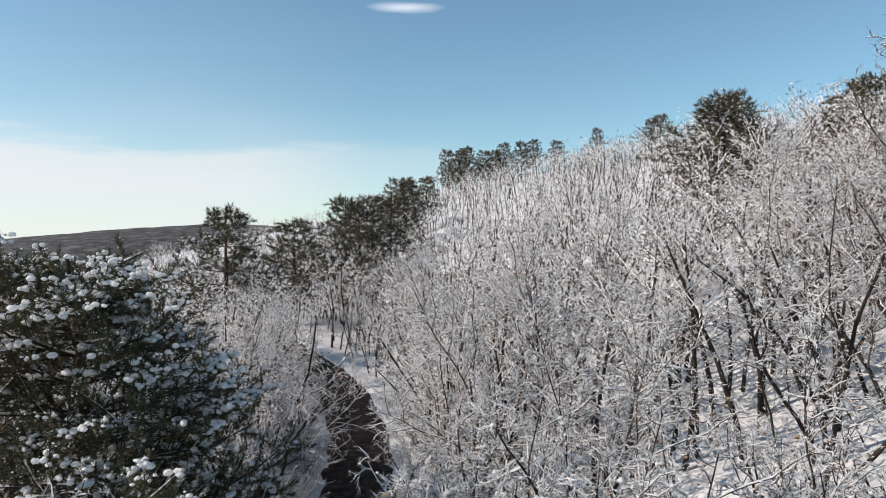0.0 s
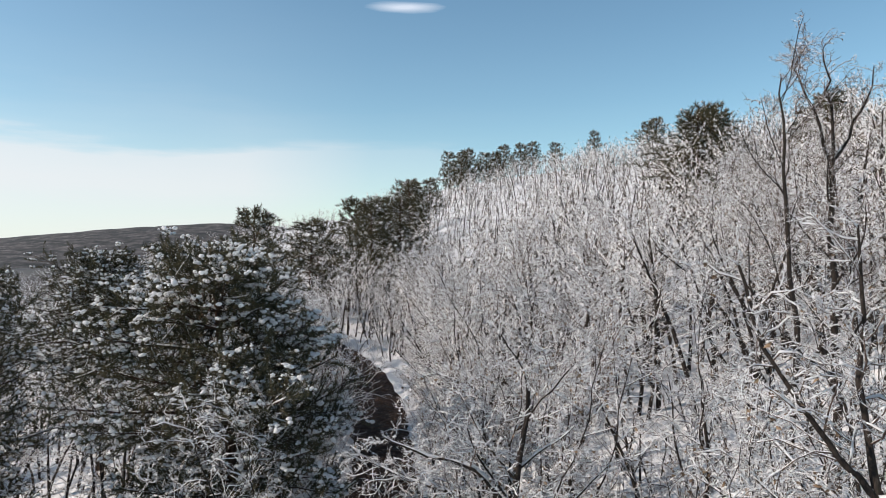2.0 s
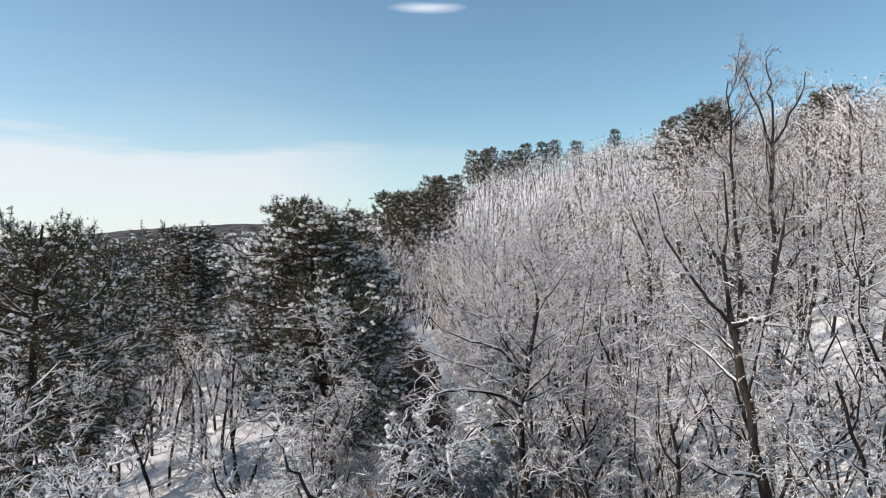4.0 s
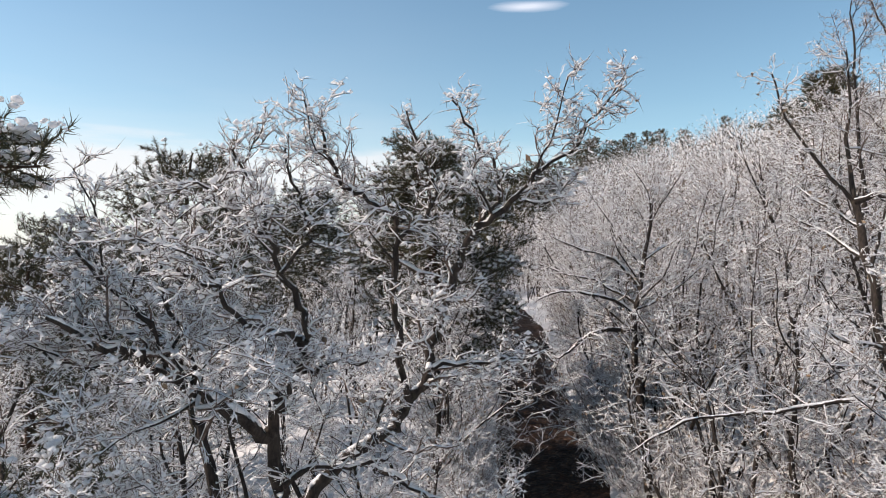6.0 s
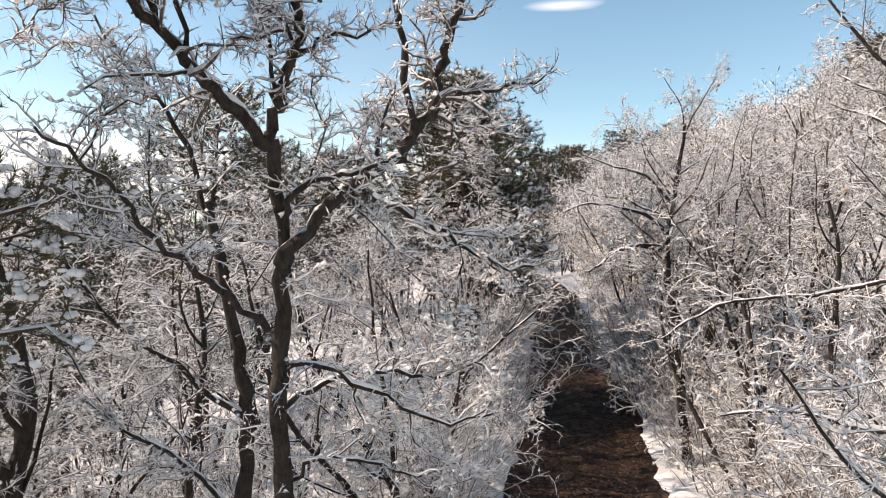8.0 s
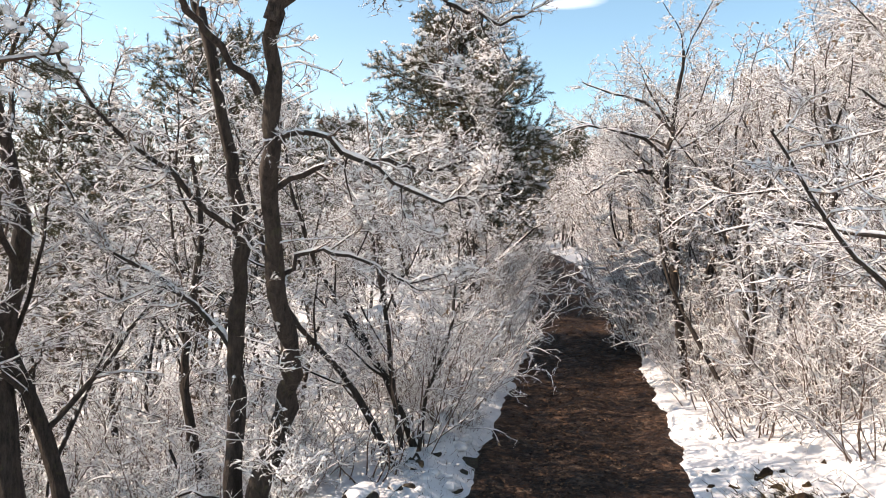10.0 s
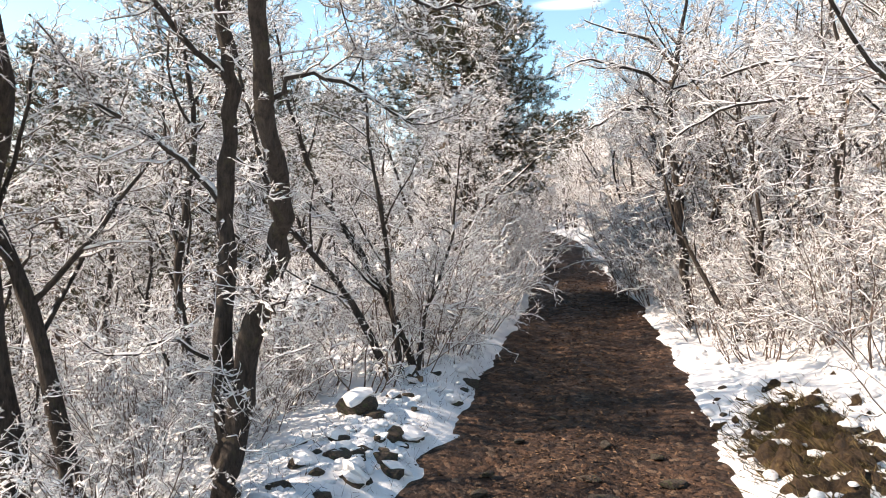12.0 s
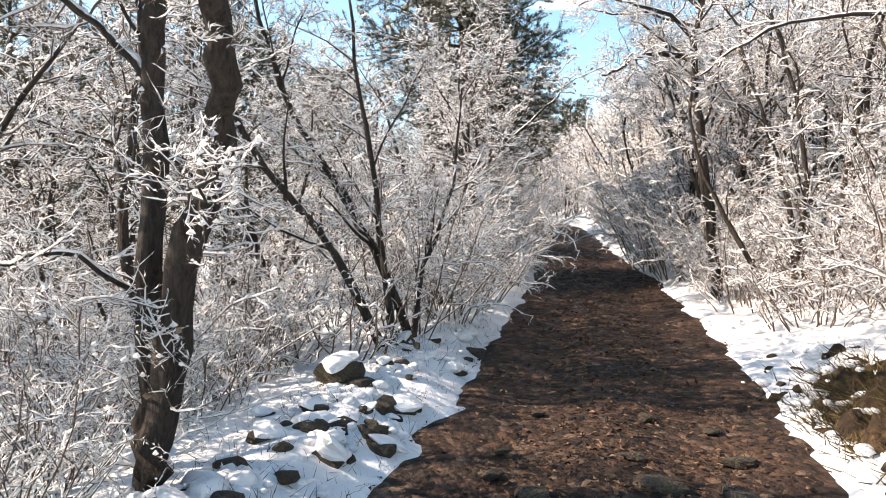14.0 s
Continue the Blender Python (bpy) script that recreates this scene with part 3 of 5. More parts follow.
bough(0.046, 0.012, (-0.92, 2.05, 5.1), (-1.04, 1.85, 5.26), (-1.16, 1.72, 5.38), (-1.26, 1.5, 5.54), (-1.34, 1.3, 5.66), (-1.45, 1.15, 5.72), (-1.54, 1.05, 5.82))
bough(0.022, 0.007, (-1.26, 1.5, 5.54), (-1.28, 1.35, 5.78), (-1.4, 1.25, 5.92), (-1.5, 1.2, 6.07))
bough(0.02, 0.006, (-1.33, 1.31, 5.64), (-1.5, 1.25, 5.6), (-1.64, 1.15, 5.72))
bough(0.018, 0.006, (-1.19, 1.65, 5.41), (-1.2, 1.55, 5.7), (-1.26, 1.45, 5.87), (-1.24, 1.45, 6.09))
bough(0.042, 0.022, (-0.91, 2.08, 5.1), (-0.87, 1.95, 5.24), (-0.78, 1.85, 5.42), (-0.71, 1.74, 5.55), (-0.66, 1.54, 5.67))
bough(0.024, 0.007, (-0.66, 1.56, 5.66), (-0.74, 1.44, 5.72), (-0.84, 1.3, 5.75), (-0.89, 1.15, 5.85), (-0.99, 1.05, 5.97), (-1.09, 1.0, 6.04))
bough(0.022, 0.006, (-0.65, 1.5, 5.67), (-0.68, 1.5, 5.84), (-0.75, 1.45, 5.98), (-0.79, 1.4, 6.14), (-0.92, 1.35, 6.19), (-1.0, 1.31, 6.3), (-1.07, 1.26, 6.34))
bough(0.014, 0.005, (-0.79, 1.4, 6.14), (-0.83, 1.4, 6.29), (-0.95, 1.41, 6.51))
bough(0.014, 0.005, (-0.75, 1.45, 5.97), (-0.64, 1.5, 6.11), (-0.68, 1.5, 6.31), (-0.74, 1.5, 6.53))
bough(0.016, 0.006, (-0.7, 1.75, 5.49), (-0.56, 1.69, 5.53), (-0.3, 1.68, 5.57))
bough(0.052, 0.03, (-0.89, 2.2, 4.5), (-0.63, 2.3, 4.85), (-0.32, 2.31, 5.05), (-0.2, 2.33, 5.21), (-0.09, 2.33, 5.36), (-0.07, 2.33, 5.53), (-0.01, 2.28, 5.78), (0.08, 2.22, 5.99))
bough(0.03, 0.007, (0.08, 2.22, 5.99), (0.17, 2.17, 6.19), (0.34, 2.11, 6.32), (0.45, 2.06, 6.48), (0.66, 2.05, 6.57), (0.73, 2.05, 6.76))
bough(0.028, 0.007, (-0.21, 2.31, 5.19), (-0.24, 2.18, 5.57), (-0.28, 2.08, 5.84), (-0.25, 2.03, 6.13), (-0.27, 1.98, 6.26), (-0.42, 1.99, 6.35), (-0.56, 1.94, 6.43), (-0.61, 1.89, 6.61), (-0.69, 1.9, 6.79))
bough(0.018, 0.006, (-0.25, 2.03, 6.13), (-0.08, 2.03, 6.27), (-0.11, 2.03, 6.47), (-0.21, 1.98, 6.78))
bough(0.018, 0.006, (0.17, 2.17, 6.17), (0.29, 2.17, 6.38), (0.25, 2.12, 6.54), (0.13, 2.07, 6.69), (0.03, 2.07, 6.88))
bough(0.018, 0.006, (-0.07, 2.33, 5.4), (0.24, 2.32, 5.45), (0.49, 2.26, 5.5))
bough(0.012, 0.005, (0.4, 2.08, 6.33), (0.57, 2.06, 6.34), (0.68, 2.05, 6.46))
bough(0.026, 0.01, (-0.87, 2.17, 4.74), (-0.76, 2.1, 4.9), (-0.55, 2.04, 4.96), (-0.31, 1.94, 5.01))
bough(0.026, 0.008, (-0.43, 2.37, 4.87), (-0.21, 2.34, 4.78), (-0.02, 2.29, 4.66), (0.19, 2.23, 4.53), (0.42, 2.13, 4.5))
bough(0.028, 0.008, (-0.99, 2.35, 4.15), (-1.18, 2.05, 4.39), (-1.25, 1.85, 4.53), (-1.31, 1.65, 4.62), (-1.38, 1.45, 4.8), (-1.48, 1.3, 4.93), (-1.59, 1.2, 5.05))
bough(0.03, 0.010, (-1.0, 2.65, 3.65), (-0.75, 2.75, 3.8), (-0.4, 2.8, 3.86), (-0.1, 2.9, 3.8), (0.2, 3.0, 3.86))
bough(0.024, 0.008, (-0.98, 2.55, 3.9), (-0.7, 2.4, 3.95), (-0.35, 2.5, 3.75), (0.0, 2.6, 3.6), (0.35, 2.7, 3.65))
bough(0.022, 0.007, (-1.03, 2.9, 3.1), (-0.8, 2.9, 3.3), (-0.5, 3.0, 3.25), (-0.2, 3.2, 3.1), (0.05, 3.3, 3.15))
bough(0.031, 0.012, (-1.42, 3.5, 3.4), (-1.8, 3.2, 3.8), (-2.2, 3.0, 4.2), (-2.5, 2.9, 4.7))
bough(0.034, 0.010, (-1.55, 3.7, 2.6), (-1.95, 3.8, 3.0), (-2.4, 3.7, 3.3), (-2.9, 3.8, 3.9))
bough(0.028, 0.009, (-1.6, 3.2, 4.8), (-1.8, 3.2, 5.4), (-2.1, 3.1, 5.8), (-2.3, 3.1, 6.1))
bough(0.018, 0.005, (-1.3, 3.5, 1.7), (-1.1, 3.1, 1.95), (-0.95, 2.8, 1.9), (-0.8, 2.6, 2.05))
bough(0.018, 0.005, (-1.62, 3.65, 1.5), (-1.75, 3.2, 1.7), (-1.8, 2.9, 1.62), (-1.95, 2.6, 1.75))
for tr_ in list(o.trunks):
    o.branches += sprout(R, tr_, 46, 0.04, 0.92, 0.5, 0.75, 0.06, 6, 0.3, 0.04, 0.003)
for l_ in list(o.limbs):
    if l_[1][0] > 0.015:
        o.limbs += sprout(R, l_, 3, 0.25, 0.85, 0.6, 0.6, 0.42, 7, 0.24, 0.05, 0.005)
o.crown(14, 8, 8, reach=0.74, min_r=0.0020, droop=-0.03)
oak = o.build("oak_tree", "twin-stemmed old oak with mossy bark and snow-lined crooked limbs", clumps=0.25, leaves=60, thick=0.62)

# stems that lean out over the berm, off one stool
o = Tree(12)
R = o.rng
o.trunks = [line([(-0.29, 7.5, 0.55), (-0.6, 7.35, 1.45), (-1.0, 7.2, 2.22), (-1.47, 7.0, 3.04), (-1.75, 6.8, 3.9), (-1.9, 6.7, 4.8)], 0.05, 0.012, R, 0.01),
            line([(-0.52, 7.0, 0.5), (-0.85, 6.85, 1.3), (-1.2, 6.7, 1.87), (-1.81, 6.4, 2.78), (-2.05, 6.2, 3.73), (-2.2, 6.1, 4.5)], 0.052, 0.012, R, 0.01),
            line([(-0.45, 7.2, 0.5), (-0.62, 7.2, 1.6), (-0.72, 7.25, 2.6), (-0.9, 7.2, 3.6), (-0.95, 7.1, 4.6)], 0.04, 0.010, R, 0.01),
            line([(-0.35, 7.4, 0.55), (-0.2, 7.4, 1.5), (0.1, 7.5, 2.4), (0.2, 7.5, 3.4)], 0.03, 0.008, R, 0.01)]
for tr_ in list(o.trunks):
    o.limbs += sprout(R, tr_, 9, 0.25, 0.98, 1.15, 0.5, 0.5, 6, 0.11, 0.05, 0.007)
o.crown(9, 8, 13, min_r=0.0025)
o.build("leaning_tree", "young multi-stemmed tree leaning from one stool, twigs iced with snow", clumps=0.3, thick=0.65)

# the pair of dark stems further down the slope
o = Tree(13)
R = o.rng
o.trunks = [line([(-3.2, 4.07, 0.0), (-3.25, 4.07, 0.6), (-3.4, 4.07, 1.61), (-3.47, 4.07, 2.54), (-3.2, 3.9, 3.27), (-3.15, 3.7, 3.9), (-3.3, 3.5, 4.8)], 0.12, 0.035, R, 0.008),
            line([(-2.9, 4.35, 0.0), (-2.97, 4.28, 0.65), (-3.2, 4.27, 1.76), (-3.42, 4.17, 2.4), (-3.8, 4.3, 3.4), (-4.0, 4.4, 4.6)], 0.085, 0.02, R, 0.008)]
for tr_ in list(o.trunks):
    o.limbs += sprout(R, tr_, 11, 0.35, 0.98, 1.7, 0.55, 0.5, 7, 0.12, 0.05, 0.009)
o.crown(9, 8, 13, min_r=0.0026)
o.build("oak_tree", "dark crooked oak with two stems among snowy undergrowth", clumps=0.3, thick=0.65)

# the tree whose snowy bough reaches over the track from the hill side
o = Tree(14)
R = o.rng
o.trunks = [line([(4.25, 11.0, 0.9), (4.15, 10.95, 2.2), (3.95, 10.9, 3.6), (3.85, 10.88, 4.65), (4.0, 10.9, 5.6), (4.2, 11.0, 6.8)], 0.085, 0.025, R, 0.02)]
o.limbs = [line([(3.86, 10.88, 4.6), (3.5, 10.8, 4.66), (3.12, 10.67, 4.62), (2.8, 10.5, 4.5), (2.55, 10.4, 4.32), (2.3, 10.27, 4.22)], 0.06, 0.014, R, 0.01),
           line([(3.87, 10.88, 4.9), (3.4, 10.6, 5.2), (2.9, 10.5, 5.3), (2.4, 10.3, 5.35), (1.95, 10.2, 5.2)], 0.04, 0.010, R, 0.015),
           line([(3.95, 10.9, 5.4), (3.5, 11.0, 5.9), (3.0, 11.1, 6.05), (2.45, 11.2, 6.3)], 0.035, 0.009, R, 0.015),
           line([(3.9, 10.9, 5.1), (3.3, 11.4, 5.5), (2.8, 11.8, 5.6), (2.3, 12.0, 5.8)], 0.03, 0.008, R, 0.015)]
o.limbs += sprout(R, o.trunks[0], 13, 0.35, 0.98, 1.9, 0.55, 0.5, 7, 0.12, 0.05, 0.01)
o.crown(9, 8, 13, min_r=0.0026)
o.build("oak_tree", "slim oak with one snow-laden bough reaching over the track", clumps=0.3, leaves=120, thick=0.85)

# the forked tree up the hillside
o = Tree(15)
R = o.rng
o.trunks = [line([(5.85, 6.5, 1.6), (5.75, 6.6, 3.2), (5.69, 6.67, 4.34), (5.57, 6.89, 5.67), (5.52, 7.2, 6.75)], 0.085, 0.045, R, 0.02)]
o.limbs = [line([(5.52, 7.18, 6.7), (5.3, 7.23, 6.95), (5.07, 7.27, 7.21), (4.75, 7.43, 7.82), (4.6, 7.5, 8.4)], 0.03, 0.012, R, 0.01),
           line([(5.5, 7.15, 6.7), (5.68, 7.0, 6.78), (5.85, 6.95, 6.8), (5.95, 6.93, 7.36), (6.1, 6.9, 8.2)], 0.045, 0.012, R, 0.01),
           line([(5.52, 7.18, 6.72), (5.5, 7.3, 7.3), (5.6, 7.4, 8.0), (5.55, 7.4, 8.7)], 0.035, 0.010, R, 0.01)]
o.limbs.append(line([(5.7, 6.66, 4.25), (5.1, 6.85, 4.2), (4.38, 7.0, 4.05), (3.47, 7.1, 3.96), (2.96, 7.2, 3.71), (2.65, 7.3, 3.48)], 0.032, 0.009, R, 0.012))
o.limbs += sprout(R, o.trunks[0], 8, 0.4, 0.95, 1.5, 0.55, 0.45, 7, 0.12, 0.05, 0.01)
o.crown(9, 8, 13, min_r=0.0026)
o.build("oak_tree", "forked oak with dark stem and snow on every twig", clumps=0.3, leaves=250, thick=0.8)

# the tall open tree on the hillside
o = Tree(16)
R = o.rng
g0 = ground(10.6, 13.2)
o.trunks = [line([(10.6, 13.2, g0 - 0.1), (10.55, 13.2, 6.0), (10.5, 13.2, 8.0), (10.45, 13.2, 10.1)], 0.09, 0.035, R, 0.03),
            line([(9.2, 12.6, ground(9.2, 12.6) - 0.1), (9.2, 12.6, 6.5), (9.1, 12.6, 8.6), (9.0, 12.6, 10.2), (8.9, 12.5, 11.2)], 0.055, 0.010, R, 0.03)]
o.limbs = [line([(10.45, 13.2, 10.0), (10.0, 13.2, 10.9), (9.9, 13.3, 11.4), (9.8, 13.3, 11.9)], 0.032, 0.008, R, 0.03),
           line([(10.45, 13.2, 10.0), (10.5, 13.3, 11.0), (10.45, 13.4, 11.6), (10.5, 13.4, 12.1)], 0.032, 0.008, R, 0.03),
           line([(10.45, 13.2, 10.0), (10.9, 13.2, 10.7), (11.2, 13.2, 11.2), (11.3, 13.2, 11.7)], 0.032, 0.008, R, 0.03)]
for tr_ in list(o.trunks):
    o.limbs += sprout(R, tr_, 14, 0.35, 0.98, 1.55, 0.5, 0.4, 7, 0.13, 0.04, 0.008)
o.crown(12, 8, 6, reach=0.75, min_r=0.0035)
o.build("tall_tree", "tall bare tree with brown open crown standing above the hillside", snow=False, thick=1.3, leaves=40)

# a slim tree close to the track on the hill side, with long low twigs
o = Tree(17)
R = o.rng
o.trunks = [line([(3.55, 3.3, 0.55), (3.5, 3.2, 1.6), (3.3, 3.0, 2.6), (3.2, 2.9, 3.6), (3.25, 2.8, 4.8), (3.3, 2.8, 5.8)], 0.05, 0.012, R, 0.01),
            line([(3.65, 3.4, 0.55), (3.85, 3.5, 1.8), (4.0, 3.6, 3.2), (4.1, 3.7, 4.6), (4.1, 3.7, 5.8)], 0.045, 0.012, R, 0.01)]
o.limbs = [line([(3.3, 3.0, 2.55), (2.7, 2.7, 3.0), (2.2, 2.5, 3.4), (1.75, 2.3, 3.95)], 0.022, 0.007, R, 0.012),
           line([(3.22, 2.92, 3.3), (2.8, 3.1, 3.4), (2.3, 3.3, 3.5), (1.9, 3.5, 3.42)], 0.022, 0.007, R, 0.012)]
for tr_ in list(o.trunks):
    o.limbs += sprout(R, tr_, 9, 0.35, 0.98, 1.5, 0.55, 0.5, 6, 0.1, 0.05, 0.007)
o.crown(9, 8, 13, min_r=0.0025)
o.build("slim_tree", "slim young tree with long twigs bowed under fresh snow", clumps=0.3, leaves=60, thick=0.75)

# woodland trees, each kind built once
near_kinds = [woodland_tree(21, 6.4, 1, 22, 6.0, 4.8, 12, 0.58).build("oak_tree", "slim leafless oak with snow along its twigs", clumps=0.3, thick=0.85, group="woodland trees"),
              woodland_tree(22, 5.6, 2, 26, 5, 4.2, 12, 0.66).build("coppiced_tree", "many-stemmed coppiced tree dusted with snow", clumps=0.3, leaves=160, thick=0.85, group="woodland trees"),
              woodland_tree(23, 6.6, 2, 24, 5, 4.4, 12, 0.52).build("oak_tree", "two-stemmed woodland tree with brown leaves and snow", clumps=0.3, leaves=420, thick=0.9, group="woodland trees"),
              woodland_tree(24, 6.0, 3, 26, 4.5, 4.0, 12, 0.58).build("coppiced_tree", "upright coppice with reddish twigs and snow", clumps=0.3, leaves=460, thick=0.9, group="woodland trees"),
              woodland_tree(25, 6.6, 1, 22, 4.4, 3.6, 10, 0.58).build("oak_tree", "slim bare tree on the slope, white with snow", clumps=0.12, leaves=130, thick=1.5, merge=True, group="woodland trees"),
              woodland_tree(26, 6.0, 3, 24, 4.0, 3.3, 10, 0.55).build("coppiced_tree", "clump of thin snowy stems on the slope", clumps=0.12, leaves=160, thick=1.5, merge=True, group="woodland trees")]
spots = [[(-2.6, 6.4), (-4.4, 7.2)], [(-3.6, 8.8), (-1.9, 9.4)], [(5.2, 9.6), (6.0, 12.5)], [(5.0, 12.9), (6.9, 10.2)], [(7.5, 17.0), (0, 0)], [(-1.5, 18.0), (0, 0)]]
for kind_, ((x0, y0), _) in zip(near_kinds, spots):
    plant(kind_, x0, y0, 40 * x0)
rng = np.random.default_rng(5)
CAMS = [(2.44, 6.35, 8.7), (1.66, 3.9, 8.5), (1.2, 2.4, 8.5), (0.6, 0.5, 8.0), (0.0, -1.5, 7.3), (-0.2, -1.6, 6.0), (0, -1.5, 4.5), (0, -1.5, 2.5), (0, 0, 1.7)]
taken = [(-1.5, 3.6, 1.1), (-0.5, 7.2, 0.9), (-3.2, 4.1, 1.0), (4.2, 11.0, 1.2), (5.8, 6.6, 1.2), (10.6, 13.2, 1.3), (3.6, 3.3, 1.0), (1.2, 14.6, 1.9), (-5.5, 14.4, 1.6), (-5.5, 19.6, 1.6), (-4.2, 27, 1.6), (-3.6, 2.0, 1.4)] + [(s[0][0], s[0][1], 1.1) for s in spots]


def free(x, y, r, height):
    if abs(x - road_mid(y)) < road_half(y) + 0.75:
        return False
    if any((x - a) ** 2 + (y - b) ** 2 < (0.5 * (r + c)) ** 2 for a, b, c in taken):
        return False
    top = ground(x, y) + height
    for a, b, c in CAMS:
        if math.hypot(x - a, y - b) < (2.6 if top > c - 0.8 else 0.0):
            return False
    if x < road_mid(y) and x > road_mid(y) - 3.4 and y < 9:
        return False
    # keep the opening along the track in front of the low camera
    if y < 3.4 and -2.4 < x < 3.0 and y > -4:
        return False
    return True


KIND_H = [6.2, 5.4, 6.4, 5.8, 6.4, 5.8]


def scatter(n, xr, yr, r, kinds, sizes, tries=40):
    done = 0
    for _ in range(n * tries):
        if done >= n:
            break
        x, y = rng.uniform(*xr), rng.uniform(*yr)
        k = kinds[rng.integers(len(kinds))]
        s = rng.uniform(*sizes)
        if free(x, y, r, KIND_H[k] * s):
            taken.append((x, y, r))
            replant(near_kinds[k], x, y, rng.uniform(0, 360), s, lean=(rng.normal() * 3, rng.normal() * 3))
            done += 1


scatter(11, (-7.5, -0.6), (4.5, 12), 1.6, [0, 1, 3], (0.62, 0.85))
scatter(14, (4.4, 9.5), (7.0, 14.5), 1.5, [0, 1, 2, 3, 3], (0.8, 1.05))
scatter(26, (5, 20), (12, 27), 1.75, [4, 5, 4, 2], (0.9, 1.15))
scatter(13, (-10, 2.2), (12, 32), 1.8, [4, 5], (0.75, 1.0))
for y in np.arange(15.8, 37, 1.9):
    for side_ in (-1, 1):
        x = road_mid(y) + side_ * (road_half(y) + 1.2 + 0.5 * rng.random())
        yy = y + 0.6 * rng.random() + (side_ > 0) * 0.8
        if side_ < 0 and y < 17:
            continue
        taken.append((x, yy, 1.2))
        replant(near_kinds[4 + int(rng.integers(2))], x, yy, rng.uniform(0, 360), rng.uniform(0.72, 0.98), lean=(rng.normal() * 4, side_ * -6.0))
for k, x, y, size, lean_ in ((0, 0.05, 11.5, 0.92, (0, 3)), (2, 4.9, 14.4, 1.0, (0, -5)), (1, 4.5, 9.3, 1.0, (0, -4)), (3, 0.0, 10.0, 0.8, (0, 4)), (2, 5.2, 12.4, 1.0, (0, -8)), (1, 5.2, 15.4, 1.05, (0, -7)), (0, 0.2, 12.8, 0.9, (0, 5)), (2, 5.2, 13.4, 1.0, (0, -9)), (3, 4.9, 9.9, 0.95, (0, -9)), (0, 5.5, 16.6, 1.05, (0, -9)),
                            (1, -4.4, 5.2, 0.85, (0, 0)), (0, -5.2, 3.4, 0.85, (0, 0)), (3, -5.8, 6.0, 0.9, (0, 0)), (1, -6.6, 4.4, 0.95, (0, 0)), (0, -6.2, 1.8, 0.9, (0, 0)), (3, -4.9, 0.6, 0.8, (0, 0))):
    taken.append((x, y, 1.2))
    replant(near_kinds[k], x, y, 77 * k, size, lean=lean_)
for k, x, y, size, lean_ in ((4, 1.6, 20.5, 1.05, (0, 5)), (5, 2.0, 24.0, 1.1, (0, 5)), (5, 2.4, 27.5, 1.15, (0, 4)), (4, 7.0, 28.5, 1.1, (0, -5))):
    taken.append((x, y, 1.2))
    replant(near_kinds[k], x, y, 131 * y, size, lean=lean_)
scatter(6, (0.2, 8.5), (17, 38), 1.25, [4, 5], (0.7, 1.0))
scatter(5, (-12, -7), (2, 14), 2.2, [4, 5], (0.75, 0.95))
scatter(6, (-7, 8), (-9, -3), 2.4, [4, 5], (0.7, 0.9))

# thickets of the far hillside: nobody could count them
far_tw, far_st = Batch(), Batch()
tw, tw_far, st, bo = [], [], [], []
frng = np.random.default_rng(9)


def far_tree(x, y, z, h, n, w):
    stem_ = wander(frng, (x, y, z - 0.2), (frng.normal() * 0.1, frng.normal() * 0.1, 1), h * 0.72, 0.011 * h, 0.02, 5, 0.13, 0)
    st.append(stem_)
    nb = 13
    f = (np.arange(nb) + frng.random(nb)) / nb
    a = frng.random(nb) * 6.28
    root_ = np.array([along(stem_, 0.26 + 0.72 * v)[0] for v in f])
    rise = 0.1 + 1.15 * f
    way = np.stack([np.cos(a), np.sin(a), rise], 1)
    way *= (h * 0.36 * (0.45 + 0.55 * np.sin(math.pi * (0.25 + 0.6 * f))) * (0.7 + 0.5 * frng.random(nb)) / np.linalg.norm(way, axis=1))[:, None]
    for p_, v in zip(root_, way):
        bo.append((np.array([p_, p_ + v]), np.array([0.0026 * h, 0.0])))
    near_ = math.hypot(x, y) < 34
    n = int(n * (1.25 if near_ else 1.5))
    k = frng.integers(0, nb, n)
    u = 0.12 + 0.86 * frng.random((n, 1)) ** 0.75
    p = root_[k] + way[k] * u + frng.normal(size=(n, 3)) * h * 0.012 * (0.35 + u)
    v = way[k] / np.linalg.norm(way[k], axis=1, keepdims=True) * 0.42 + frng.normal(size=(n, 3)) * 0.62
    v *= (h * (0.008 + 0.024 * frng.random(n)) / np.linalg.norm(v, axis=1))[:, None]
    (tw if near_ else tw_far).append((p, v, w * (0.5 + 0.8 * frng.random(n)) * (0.85 if near_ else 1.05)))


for _ in range(2100):
    u = frng.random()
    y = 16 + 150 * u ** 1.6
    x0 = 3.2 + 0.075 * y
    x = x0 + 1.5 + frng.random() ** 1.2 * (18 + y * 0.75) if frng.random() < 0.82 else x0 - 1 - frng.random() * (7 + 0.22 * y)
    if abs(x - road_mid(y)) < road_half(y) + 1.0 and y < 60:
        continue
    if math.hypot(x - 1.5, y - 0) < 21 and (x < 14):
        continue
    dist = math.hypot(x, y)
    h = (4.6 + 2.2 * frng.random()) * (1.0 if x > x0 else 0.85) * (1.0 if dist < 45 else 0.88) * (1.2 if x > 20 and y < 75 else 1.0)
    far_tree(x, y, ground(x, y) if dist < 110 else land(x, y), h, int(np.clip(9000 / dist, 60, 380)), 0.0085 + dist * 0.00037)
